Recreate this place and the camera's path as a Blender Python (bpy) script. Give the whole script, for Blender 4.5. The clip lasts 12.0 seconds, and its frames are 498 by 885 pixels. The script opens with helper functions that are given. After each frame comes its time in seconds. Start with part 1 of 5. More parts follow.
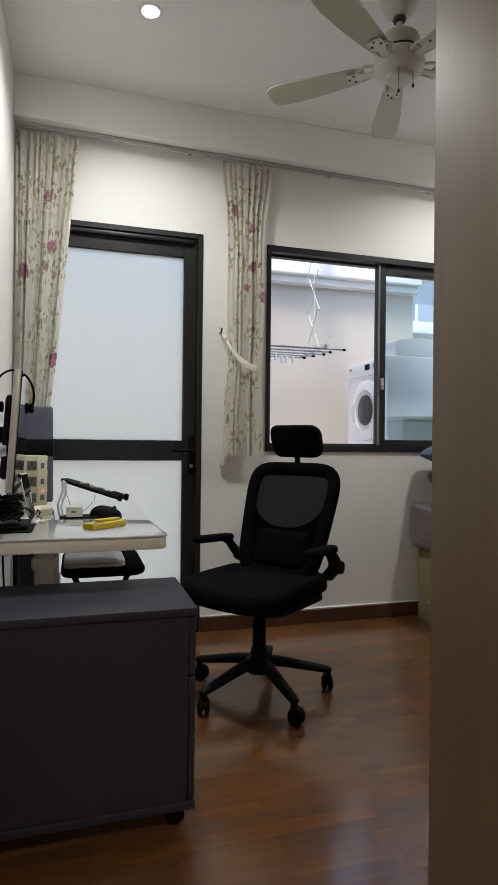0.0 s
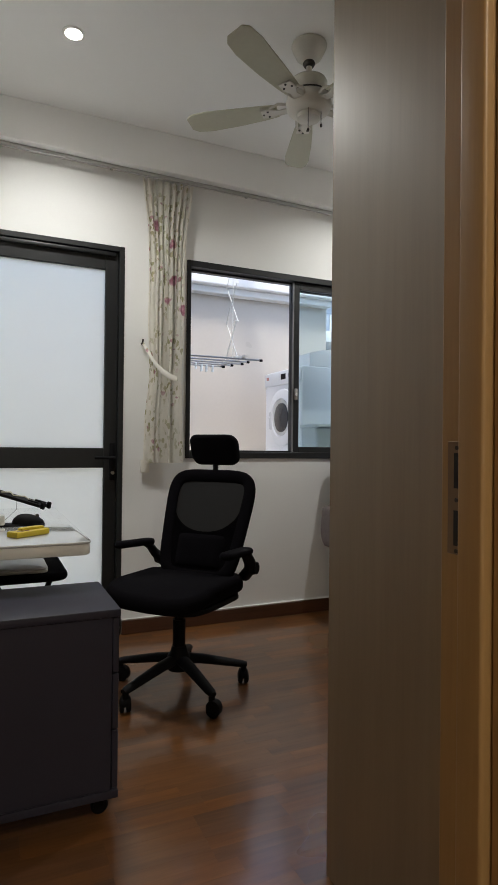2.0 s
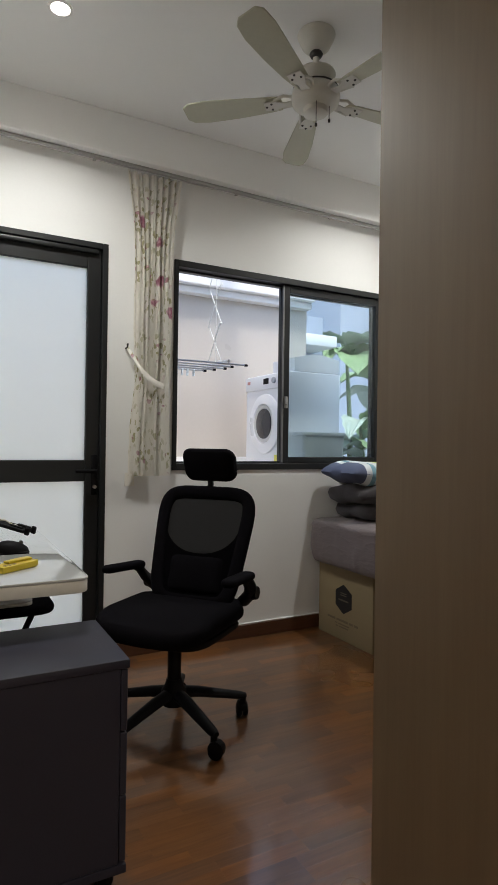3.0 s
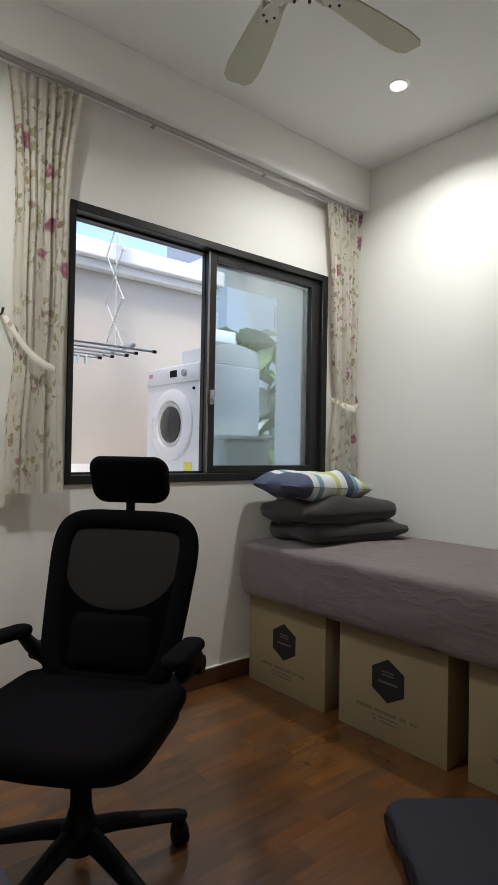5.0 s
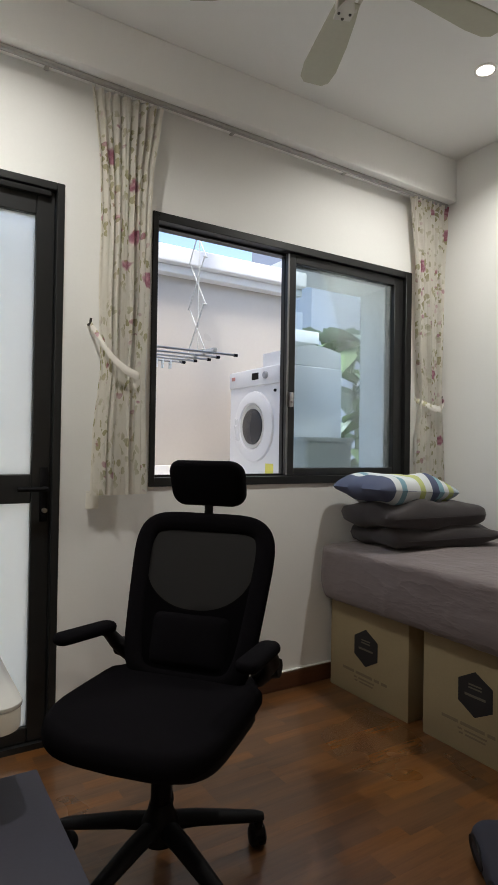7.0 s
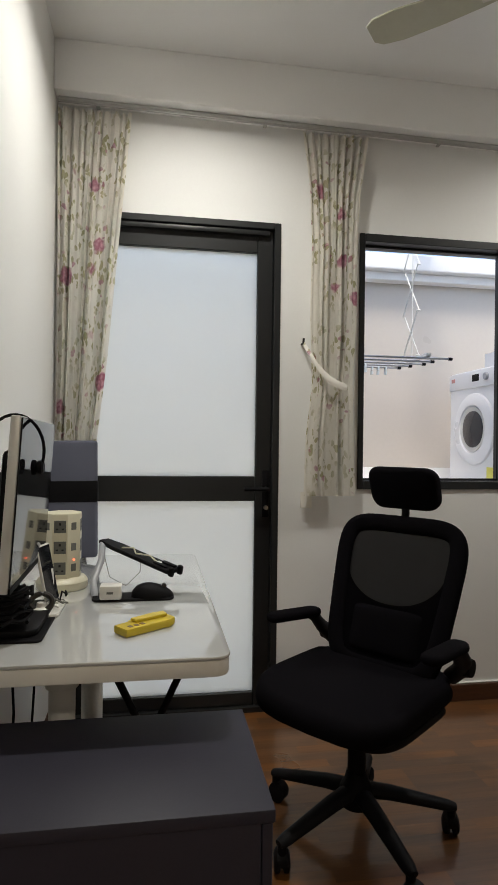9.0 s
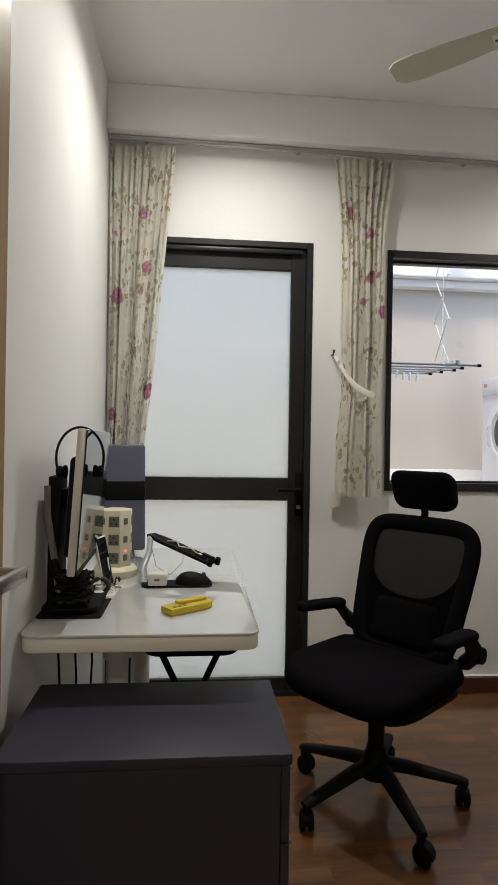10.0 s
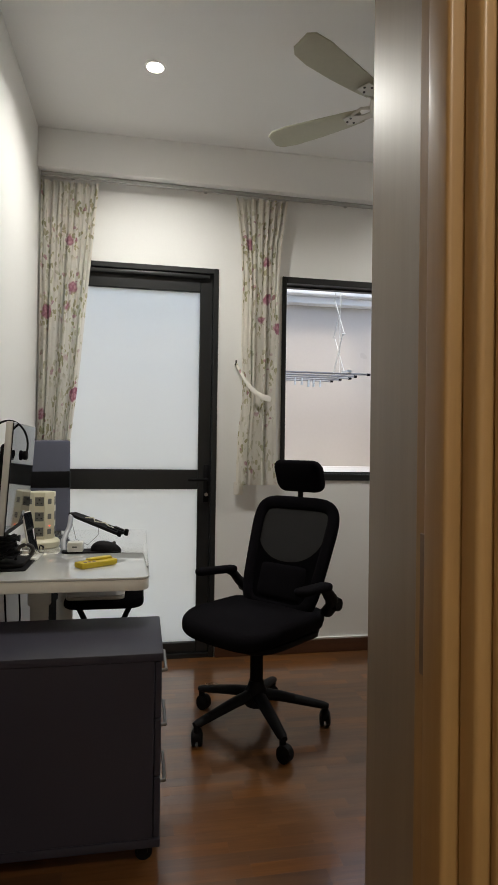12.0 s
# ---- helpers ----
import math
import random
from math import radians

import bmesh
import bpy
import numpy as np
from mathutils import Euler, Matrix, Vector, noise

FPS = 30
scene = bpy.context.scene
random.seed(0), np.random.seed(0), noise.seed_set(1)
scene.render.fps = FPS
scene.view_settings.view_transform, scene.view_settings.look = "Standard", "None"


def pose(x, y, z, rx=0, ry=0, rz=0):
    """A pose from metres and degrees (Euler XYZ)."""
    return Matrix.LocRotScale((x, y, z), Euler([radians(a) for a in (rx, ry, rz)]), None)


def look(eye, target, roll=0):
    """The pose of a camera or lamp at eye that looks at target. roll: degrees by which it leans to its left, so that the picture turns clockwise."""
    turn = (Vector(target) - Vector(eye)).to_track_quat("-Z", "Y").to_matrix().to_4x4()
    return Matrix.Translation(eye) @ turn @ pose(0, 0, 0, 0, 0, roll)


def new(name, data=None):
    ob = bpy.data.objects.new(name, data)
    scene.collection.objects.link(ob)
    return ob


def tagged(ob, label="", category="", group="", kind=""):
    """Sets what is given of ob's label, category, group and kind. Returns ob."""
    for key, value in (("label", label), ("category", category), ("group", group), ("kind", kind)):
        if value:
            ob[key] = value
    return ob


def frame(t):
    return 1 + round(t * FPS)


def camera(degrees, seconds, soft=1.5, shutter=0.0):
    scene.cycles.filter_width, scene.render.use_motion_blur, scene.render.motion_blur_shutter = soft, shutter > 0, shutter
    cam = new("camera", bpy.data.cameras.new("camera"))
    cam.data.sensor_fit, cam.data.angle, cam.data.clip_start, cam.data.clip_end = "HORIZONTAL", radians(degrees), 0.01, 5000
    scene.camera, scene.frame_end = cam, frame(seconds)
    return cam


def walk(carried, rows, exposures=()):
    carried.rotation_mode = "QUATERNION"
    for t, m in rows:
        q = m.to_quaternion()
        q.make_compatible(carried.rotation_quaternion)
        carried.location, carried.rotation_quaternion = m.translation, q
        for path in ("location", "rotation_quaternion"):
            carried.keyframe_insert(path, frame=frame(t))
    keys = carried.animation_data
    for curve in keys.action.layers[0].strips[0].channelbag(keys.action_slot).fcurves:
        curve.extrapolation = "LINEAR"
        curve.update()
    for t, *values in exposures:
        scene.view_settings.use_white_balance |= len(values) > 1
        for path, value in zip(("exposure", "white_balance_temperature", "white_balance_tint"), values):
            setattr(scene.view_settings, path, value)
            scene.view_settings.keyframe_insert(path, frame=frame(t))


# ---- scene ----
cam = camera(46.0, 12.0)
PATH = [
    (0, (-0.012, -0.003, 1.003), (0.554, 1.915, 1.009), 0.6),
    (0.5, (-0.018, -0.029, 0.997), (0.681, 1.844, 1.016), 0.6),
    (1, (-0.033, -0.102, 1.021), (0.74, 1.743, 1.038), 0.7),
    (1.5, (-0.056, -0.14, 1.046), (0.745, 1.693, 1.051), 0.7),
    (2, (-0.053, -0.143, 1.032), (0.765, 1.682, 1.048), 0.6),
    (2.5, (-0.099, -0.061, 1.067), (0.772, 1.74, 1.075), 0.7),
    (3, (-0.13, 0.085, 1.108), (0.809, 1.851, 1.116), 0.8),
    (3.5, (-0.096, 0.272, 1.107), (0.948, 1.978, 1.121), 0.8),
    (3.7, (-0.066, 0.352, 1.122), (1.026, 2.027, 1.137), 0.8),
    (5.3, (0.044, 0.914, 1.112), (1.362, 2.418, 1.137), 0.9),
    (5.5, (0.041, 0.952, 1.117), (1.369, 2.447, 1.139), 0.8),
    (6, (0.028, 0.957, 1.133), (1.336, 2.47, 1.151), 0.9),
    (6.5, (0.038, 0.889, 1.125), (1.266, 2.467, 1.144), 0.9),
    (7, (0.065, 0.807, 1.127), (1.12, 2.506, 1.149), 0.9),
    (7.5, (0.077, 0.75, 1.155), (0.931, 2.559, 1.164), 0.7),
    (7.7, (0.076, 0.716, 1.168), (0.844, 2.562, 1.167), 0.8),
    (9.3, (0.099, 0.532, 1.157), (0.359, 2.515, 1.162), 0.8),
    (9.5, (0.097, 0.495, 1.162), (0.33, 2.482, 1.162), 0.9),
    (10, (0.099, 0.361, 1.182), (0.277, 2.353, 1.183), 0.9),
    (10.5, (0.109, 0.224, 1.191), (0.267, 2.218, 1.209), 1.0),
    (11, (0.137, 0.065, 1.198), (0.291, 2.059, 1.215), 0.9),
    (11.5, (0.163, -0.06, 1.198), (0.37, 1.93, 1.202), 1.0),
    (12, (0.227, -0.118, 1.132), (0.587, 1.85, 1.157), 0.8),
]
walk(cam, [(t, look(eye, target, roll)) for t, eye, target, roll in PATH], [(0, 2.16, 6450, 10), (1, 2.09, 6460, 10), (3, 2.13, 6470, 10), (6, 2.16, 6620, 10), (7.5, 2.06, 6680, 10), (9.5, 2.10, 6750, 10), (11, 2.17, 6750, 10), (12, 2.11, 6700, 10)])

# ---- world, sun, lamps ----
world = bpy.data.worlds.new("sky")
scene.world = world
world.use_nodes = True
wn = world.node_tree
sky = wn.nodes.new("ShaderNodeTexSky")
sky.sky_type = "NISHITA"
sky.sun_disc = False
sky.sun_elevation, sky.sun_rotation = radians(62), radians(200)
sky.air_density, sky.dust_density, sky.ozone_density = 1.0, 1.8, 1.6
wn.nodes["Background"].inputs[1].default_value = 0.092
wn.links.new(sky.outputs[0], wn.nodes["Background"].inputs[0])

sun = new("sun", bpy.data.lights.new("sun", "SUN"))
sun.data.energy, sun.data.angle, sun.data.color = 0.7, radians(14), (1.0, 0.95, 0.88)
sun.matrix_world = look((0, 0, 0), (-math.sin(radians(200)) * math.cos(radians(62)), -math.cos(radians(200)) * math.cos(radians(62)), -math.sin(radians(62))))

CEIL = 2.748
LAMPS = [(0.258, 2.38), (2.195, 2.386)]
for lx, ly in LAMPS:
    lamp = new("downlight_lamp", bpy.data.lights.new("downlight_lamp", "AREA"))
    lamp.data.shape, lamp.data.size, lamp.data.energy = "DISK", 0.085, 2.7
    lamp.data.color, lamp.data.spread = (0.985, 0.985, 0.945), radians(146)
    lamp.matrix_world = pose(lx, ly, CEIL - 0.012)
# unseen hall lamp, assumed from the door frame's warm tone; also lifts the cabinet
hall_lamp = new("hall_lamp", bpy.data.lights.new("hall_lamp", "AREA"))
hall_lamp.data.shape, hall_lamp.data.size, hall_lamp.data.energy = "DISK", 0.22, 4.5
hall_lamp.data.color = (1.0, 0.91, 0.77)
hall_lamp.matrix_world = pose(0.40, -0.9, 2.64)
# lamp added behind the frosted yard door, standing in for sky light
door_fill_light = new("door_fill_light", bpy.data.lights.new("door_fill_light", "AREA"))
door_fill_light.data.shape, door_fill_light.data.size, door_fill_light.data.size_y = "RECTANGLE", 0.86, 2.05
door_fill_light.data.energy, door_fill_light.data.color = 0.17, (0.94, 0.985, 1.0)
door_fill_light.matrix_world = pose(0.165, 3.185, 1.06, -90)

# ---- materials ----


def nodes_of(name):
    m = bpy.data.materials.new(name)
    m.use_nodes = True
    nt = m.node_tree
    return m, nt, nt.nodes["Principled BSDF"]


def add(nt, kind, **ins):
    n = nt.nodes.new(kind)
    for k, v in ins.items():
        n.inputs[k.replace("_", " ")].default_value = v
    return n


def ramp(nt, fac, stops):
    r = nt.nodes.new("ShaderNodeValToRGB")
    els = r.color_ramp.elements
    while len(els) < len(stops):
        els.new(0.5)
    for e, (p, c) in zip(els, stops):
        e.position, e.color = p, (*c, 1)
    nt.links.new(fac, r.inputs[0])
    return r.outputs[0]


def mixed(nt, fac, a, b, mode="MIX"):
    n = nt.nodes.new("ShaderNodeMix")
    n.data_type, n.blend_type = "RGBA", mode
    for sock, v in ((n.inputs[0], fac), (n.inputs[6], a), (n.inputs[7], b)):
        if isinstance(v, bpy.types.NodeSocket):
            nt.links.new(v, sock)
        else:
            sock.default_value = v if isinstance(v, (int, float)) else (*v, 1)
    return n.outputs[2]


def maths(nt, op, a, b=0.0, c=0.0):
    n = nt.nodes.new("ShaderNodeMath")
    n.operation = op
    for sock, v in zip(n.inputs, (a, b, c)):
        if isinstance(v, bpy.types.NodeSocket):
            nt.links.new(v, sock)
        else:
            sock.default_value = v
    return n.outputs[0]


def coords(nt, scale=(1, 1, 1), kind="Object"):
    tc = nt.nodes.new("ShaderNodeTexCoord")
    mp = nt.nodes.new("ShaderNodeMapping")
    mp.inputs["Scale"].default_value = scale
    nt.links.new(tc.outputs[kind], mp.inputs[0])
    return mp.outputs[0]


def noise_tex(nt, vec, scale, detail=4.0, rough=0.55):
    n = add(nt, "ShaderNodeTexNoise", Scale=scale, Detail=detail, Roughness=rough)
    nt.links.new(vec, n.inputs["Vector"])
    return n.outputs["Fac"]


def bump(nt, height, strength, dist, target):
    b = add(nt, "ShaderNodeBump", Strength=strength, Distance=dist)
    nt.links.new(height, b.inputs["Height"])
    nt.links.new(b.outputs[0], target.inputs["Normal"])


def surface(name, col, rough=0.5, metal=0.0, var=0.12, big=2.5, fine=60.0, relief=0.1, dist=0.002, stretch=(1, 1, 1), rvar=0.08, spec=0.5, sheen=0.0):
    """A plain material with variation at two scales, uneven gloss and fine relief."""
    m, nt, p = nodes_of(name)
    v = coords(nt, stretch)
    a, b = noise_tex(nt, v, big), noise_tex(nt, v, fine, 3.0)
    lo, hi = [c * (1 - var) for c in col], [min(1, c * (1 + var)) for c in col]
    c1 = mixed(nt, a, lo, hi)
    fac = maths(nt, "MULTIPLY_ADD", b, var * 1.2, 1 - var * 0.6)
    c2 = nt.nodes.new("ShaderNodeVectorMath")
    c2.operation = "SCALE"
    nt.links.new(c1, c2.inputs[0])
    nt.links.new(fac, c2.inputs["Scale"])
    nt.links.new(c2.outputs[0], p.inputs["Base Color"])
    nt.links.new(maths(nt, "MULTIPLY_ADD", a, rvar * 2, rough - rvar), p.inputs["Roughness"])
    p.inputs["Metallic"].default_value = metal
    p.inputs["Specular IOR Level"].default_value = spec
    p.inputs["Sheen Weight"].default_value = sheen
    if relief:
        bump(nt, b, relief, dist, p)
    return m


def wood(name, dark, light, along="x", rough=0.4, fine=1.0, per_piece=False, relief=0.08, coat=0.0, satin=0.13):
    m, nt, p = nodes_of(name)
    geo = nt.nodes.new("ShaderNodeNewGeometry")
    st = {"x": (1.6, 22, 22), "y": (22, 1.6, 22), "z": (22, 22, 1.1)}[along]
    mp = nt.nodes.new("ShaderNodeMapping")
    mp.inputs["Scale"].default_value = [c * fine for c in st]
    nt.links.new(geo.outputs["Position"], mp.inputs[0])
    if per_piece:
        info = nt.nodes.new("ShaderNodeObjectInfo") if per_piece == "piece" else geo
        chance = info.outputs["Random" if per_piece == "piece" else "Random Per Island"]
        off = nt.nodes.new("ShaderNodeCombineXYZ")
        for i in range(3):
            nt.links.new(maths(nt, "MULTIPLY", chance, 37.0 + 11 * i), off.inputs[i])
        nt.links.new(off.outputs[0], mp.inputs["Location"])
    g = noise_tex(nt, mp.outputs[0], 1.0, 8.0, 0.62)
    f = noise_tex(nt, mp.outputs[0], 6.0, 4.0, 0.6)
    big = noise_tex(nt, geo.outputs["Position"], 1.4, 3.0)
    t = maths(nt, "MULTIPLY_ADD", f, 0.35, maths(nt, "MULTIPLY_ADD", g, 0.75, -0.05))
    col = ramp(nt, t, [(0.25, dark), (0.75, light)])
    col = mixed(nt, maths(nt, "MULTIPLY", big, 0.4), col, [c * 0.72 for c in dark], "MIX") if not per_piece else col
    if per_piece:
        hue = nt.nodes.new("ShaderNodeHueSaturation")
        nt.links.new(col, hue.inputs["Color"])
        nt.links.new(maths(nt, "MULTIPLY_ADD", chance, 0.50, 0.74), hue.inputs["Value"])
        nt.links.new(maths(nt, "MULTIPLY_ADD", chance, 0.15, 0.98), hue.inputs["Saturation"])
        col = hue.outputs[0]
    nt.links.new(col, p.inputs["Base Color"])
    nt.links.new(maths(nt, "MULTIPLY_ADD", big, 0.18, rough - 0.09), p.inputs["Roughness"])
    p.inputs["Coat Weight"].default_value = coat
    p.inputs["Coat Roughness"].default_value = satin
    bump(nt, maths(nt, "ADD", g, f), relief, 0.001, p)
    return m


def glow(name, col, strength):
    m, nt, p = nodes_of(name)
    p.inputs["Base Color"].default_value = (*col, 1)
    p.inputs["Emission Color"].default_value = (*col, 1)
    p.inputs["Emission Strength"].default_value = strength
    return m


def floral(name):
    """Cream cotton with pink roses and olive leaves along faint vines; uses the cloth's own UV in metres."""
    m, nt, p = nodes_of(name)
    uv = coords(nt, (1, 1, 1), "UV")
    warp = noise_tex(nt, uv, 9.0, 2.0)
    wv = nt.nodes.new("ShaderNodeVectorMath")
    wv.operation = "ADD"
    sc = nt.nodes.new("ShaderNodeVectorMath")
    sc.operation = "SCALE"
    sc.inputs["Scale"].default_value = 0.045
    wn2 = add(nt, "ShaderNodeTexNoise", Scale=22.0, Detail=3.0)
    nt.links.new(uv, wn2.inputs["Vector"])
    nt.links.new(wn2.outputs["Color"], sc.inputs[0])
    nt.links.new(uv, wv.inputs[0])
    nt.links.new(sc.outputs[0], wv.inputs[1])

    def spots(scale, rnd, lo, hi):
        v = add(nt, "ShaderNodeTexVoronoi", Scale=scale, Randomness=rnd)
        nt.links.new(wv.outputs[0], v.inputs["Vector"])
        mr = nt.nodes.new("ShaderNodeMapRange")
        for i, val in ((1, lo), (2, hi), (3, 1.0), (4, 0.0)):
            mr.inputs[i].default_value = val
        nt.links.new(v.outputs["Distance"], mr.inputs[0])
        return mr.outputs[0], v.outputs["Color"]

    def sprig(angle, scale, lo, hi):
        """Small pointed leaves, all leaning one way."""
        mp = nt.nodes.new("ShaderNodeMapping")
        mp.inputs["Rotation"].default_value = (0, 0, angle)
        mp.inputs["Scale"].default_value = (2.1 * scale, scale, scale)
        nt.links.new(wv.outputs[0], mp.inputs[0])
        v = add(nt, "ShaderNodeTexVoronoi", Scale=1.0, Randomness=0.9)
        nt.links.new(mp.outputs[0], v.inputs["Vector"])
        mr = nt.nodes.new("ShaderNodeMapRange")
        for i, val in ((1, lo), (2, hi), (3, 1.0), (4, 0.0)):
            mr.inputs[i].default_value = val
        nt.links.new(v.outputs["Distance"], mr.inputs[0])
        return mr.outputs[0], v.outputs["Color"]

    roses, rc = spots(6.2, 0.9, 0.18, 0.24)
    buds, _ = spots(17.0, 1.0, 0.16, 0.22)
    petals, _ = spots(46.0, 1.0, 0.1, 0.6)
    near, _ = spots(6.2, 0.9, 0.45, 0.70)
    leaf_a, lc = sprig(0.9, 19.0, 0.27, 0.33)
    leaf_b, _ = sprig(-1.0, 18.0, 0.25, 0.31)
    weave = noise_tex(nt, uv, 600.0, 2.0)
    base = mixed(nt, warp, (0.86, 0.825, 0.75), (0.91, 0.88, 0.81))
    both = maths(nt, "MAXIMUM", leaf_a, leaf_b)
    pick = maths(nt, "MULTIPLY", both, maths(nt, "MULTIPLY_ADD", near, 0.85, 0.05))
    c = mixed(nt, pick, base, mixed(nt, lc, (0.36, 0.34, 0.16), (0.58, 0.53, 0.34)))
    rose = mixed(nt, petals, (0.42, 0.13, 0.21), (0.72, 0.40, 0.48))
    c = mixed(nt, maths(nt, "MULTIPLY", buds, maths(nt, "MULTIPLY", near, 0.7)), c, rose)
    c = mixed(nt, maths(nt, "MULTIPLY", roses, 0.9), c, rose)
    nt.links.new(c, p.inputs["Base Color"])
    p.inputs["Roughness"].default_value = 0.85
    p.inputs["Sheen Weight"].default_value = 0.15
    bump(nt, weave, 0.12, 0.0006, p)
    return m


def stripes(name):
    """Pillow cotton with blue, white, teal and lime bands."""
    m, nt, p = nodes_of(name)
    uv = coords(nt, (1, 1, 1), "UV")
    sep = nt.nodes.new("ShaderNodeSeparateXYZ")
    nt.links.new(uv, sep.inputs[0])
    band = maths(nt, "FRACT", maths(nt, "MULTIPLY", sep.outputs[0], 1.0))
    navy, white, teal, lime, grey = (0.033, 0.052, 0.13), (0.66, 0.70, 0.72), (0.16, 0.33, 0.42), (0.45, 0.50, 0.16), (0.36, 0.45, 0.52)
    r = ramp(nt, band, [(0.0, navy), (0.17, white), (0.24, teal), (0.30, white), (0.46, lime), (0.52, white), (0.60, navy), (0.68, teal), (0.74, white), (0.80, lime), (0.86, grey), (0.94, white)])
    r.node.color_ramp.interpolation = "CONSTANT"
    nt.links.new(mixed(nt, maths(nt, "MULTIPLY", noise_tex(nt, uv, 300.0, 2.0), 0.2), r, (0.5, 0.5, 0.5)), p.inputs["Base Color"])
    p.inputs["Roughness"].default_value = 0.85
    return m


def window_glass(name, tint, gloss=0.5):
    m, nt, p = nodes_of(name)
    out = nt.nodes["Material Output"]
    tr = nt.nodes.new("ShaderNodeBsdfTransparent")
    tr.inputs[0].default_value = (*tint, 1)
    gl = nt.nodes.new("ShaderNodeBsdfGlossy")
    gl.inputs["Roughness"].default_value = 0.02
    fr = add(nt, "ShaderNodeFresnel", IOR=1.5)
    mx = nt.nodes.new("ShaderNodeMixShader")
    nt.links.new(maths(nt, "MULTIPLY", fr.outputs[0], gloss), mx.inputs[0])
    nt.links.new(tr.outputs[0], mx.inputs[1])
    nt.links.new(gl.outputs[0], mx.inputs[2])
    nt.links.new(mx.outputs[0], out.inputs[0])
    return m


def frosted_glass(name):
    m, nt, p = nodes_of(name)
    out = nt.nodes["Material Output"]
    tl = nt.nodes.new("ShaderNodeBsdfTranslucent")
    tl.inputs[0].default_value = (0.97, 0.99, 0.97, 1)
    gl = add(nt, "ShaderNodeBsdfGlossy", Roughness=0.35)
    rf = nt.nodes.new("ShaderNodeBsdfRefraction")
    rf.inputs["Roughness"].default_value, rf.inputs["IOR"].default_value = 0.85, 1.12
    rf.inputs[0].default_value = (0.97, 0.99, 0.97, 1)
    fr = add(nt, "ShaderNodeFresnel", IOR=1.3)
    m1, m2 = nt.nodes.new("ShaderNodeMixShader"), nt.nodes.new("ShaderNodeMixShader")
    m1.inputs[0].default_value = 0.5
    nt.links.new(tl.outputs[0], m1.inputs[1])
    nt.links.new(rf.outputs[0], m1.inputs[2])
    nt.links.new(maths(nt, "MULTIPLY", fr.outputs[0], 0.6), m2.inputs[0])
    nt.links.new(m1.outputs[0], m2.inputs[1])
    nt.links.new(gl.outputs[0], m2.inputs[2])
    nt.links.new(m2.outputs[0], out.inputs[0])
    return m


M_WALL = surface("wall_paint", (0.85, 0.845, 0.825), 0.6, var=0.03, big=1.3, fine=140, relief=0.08, dist=0.001)
M_CEIL = surface("ceiling_paint", (0.88, 0.875, 0.86), 0.7, var=0.025, big=0.8, fine=160, relief=0.05, dist=0.001)
M_FLOOR = wood("parquet", (0.074, 0.031, 0.0125), (0.208, 0.096, 0.040), "x", 0.30, 1.0, "piece", 0.07, 0.85)
M_FLOOR_REST = wood("parquet_rest", (0.074, 0.031, 0.0125), (0.208, 0.096, 0.040), "x", 0.30, 1.0, "island", 0.07, 0.85)
M_SUB = surface("floor_joint", (0.07, 0.030, 0.013), 0.7)
M_SKIRT = wood("skirting_wood", (0.06, 0.024, 0.012), (0.14, 0.055, 0.025), "x", 0.4)
M_DOORWOOD = wood("beech_veneer", (0.29, 0.165, 0.060), (0.44, 0.268, 0.102), "z", 0.5, 0.8, False, 0.03, 0.13, 0.22)
M_WARDROBE = wood("wardrobe_veneer", (0.215, 0.152, 0.088), (0.300, 0.222, 0.135), "z", 0.5, 0.7, False, 0.03, 0.55, 0.42)
M_ALU = surface("black_aluminium", (0.016, 0.0165, 0.017), 0.42, 0.2, var=0.15, relief=0.03)
M_ALU_EDGE = surface("grey_aluminium", (0.28, 0.28, 0.28), 0.35, 0.8, var=0.1, relief=0.03)
M_BLACKPLASTIC = surface("black_plastic", (0.0034, 0.0030, 0.0040), 0.6, var=0.2, fine=250, relief=0.1, dist=0.0006, spec=0.16)
M_FABRIC = surface("black_fabric", (0.0046, 0.0040, 0.0054), 0.95, var=0.3, big=6, fine=500, relief=0.4, dist=0.001, spec=0.06, sheen=0.0)
M_WHITEPLASTIC = surface("white_plastic", (0.74, 0.73, 0.68), 0.35, var=0.04, relief=0.02)
M_DESK = surface("white_glass_top", (0.53, 0.54, 0.53), 0.035, var=0.02, relief=0.0, rvar=0.01, spec=0.9)
desk_gloss = M_DESK.node_tree.nodes["Principled BSDF"]
desk_gloss.inputs["Coat Weight"].default_value, desk_gloss.inputs["Coat Roughness"].default_value = 1.0, 0.02
M_CABINET = surface("charcoal_laminate", (0.027, 0.0262, 0.041), 0.5, var=0.14, big=3, fine=180, relief=0.12, dist=0.0008, spec=0.35)
M_CREAM = surface("cream_plastic", (0.70, 0.66, 0.50), 0.35, var=0.04, relief=0.02)
M_STRIKE = surface("worn_brown_steel", (0.24, 0.165, 0.10), 0.5, 0.4, var=0.15, relief=0.05)
M_CHROME = surface("brushed_steel", (0.55, 0.53, 0.50), 0.28, 1.0, var=0.08, fine=200, relief=0.03)
M_CARD = surface("cardboard", (0.31, 0.245, 0.14), 0.85, var=0.1, big=4, fine=90, relief=0.12)
M_CARDFLAP = surface("cardboard_tape", (0.30, 0.225, 0.125), 0.5, var=0.08)
M_PRINT = surface("black_print", (0.012, 0.011, 0.012), 0.7, var=0.15)
M_PRINTLINE = surface("faded_print", (0.20, 0.155, 0.095), 0.8, var=0.15)
M_PRINTPALE = surface("pale_print", (0.12, 0.105, 0.08), 0.8, var=0.1)
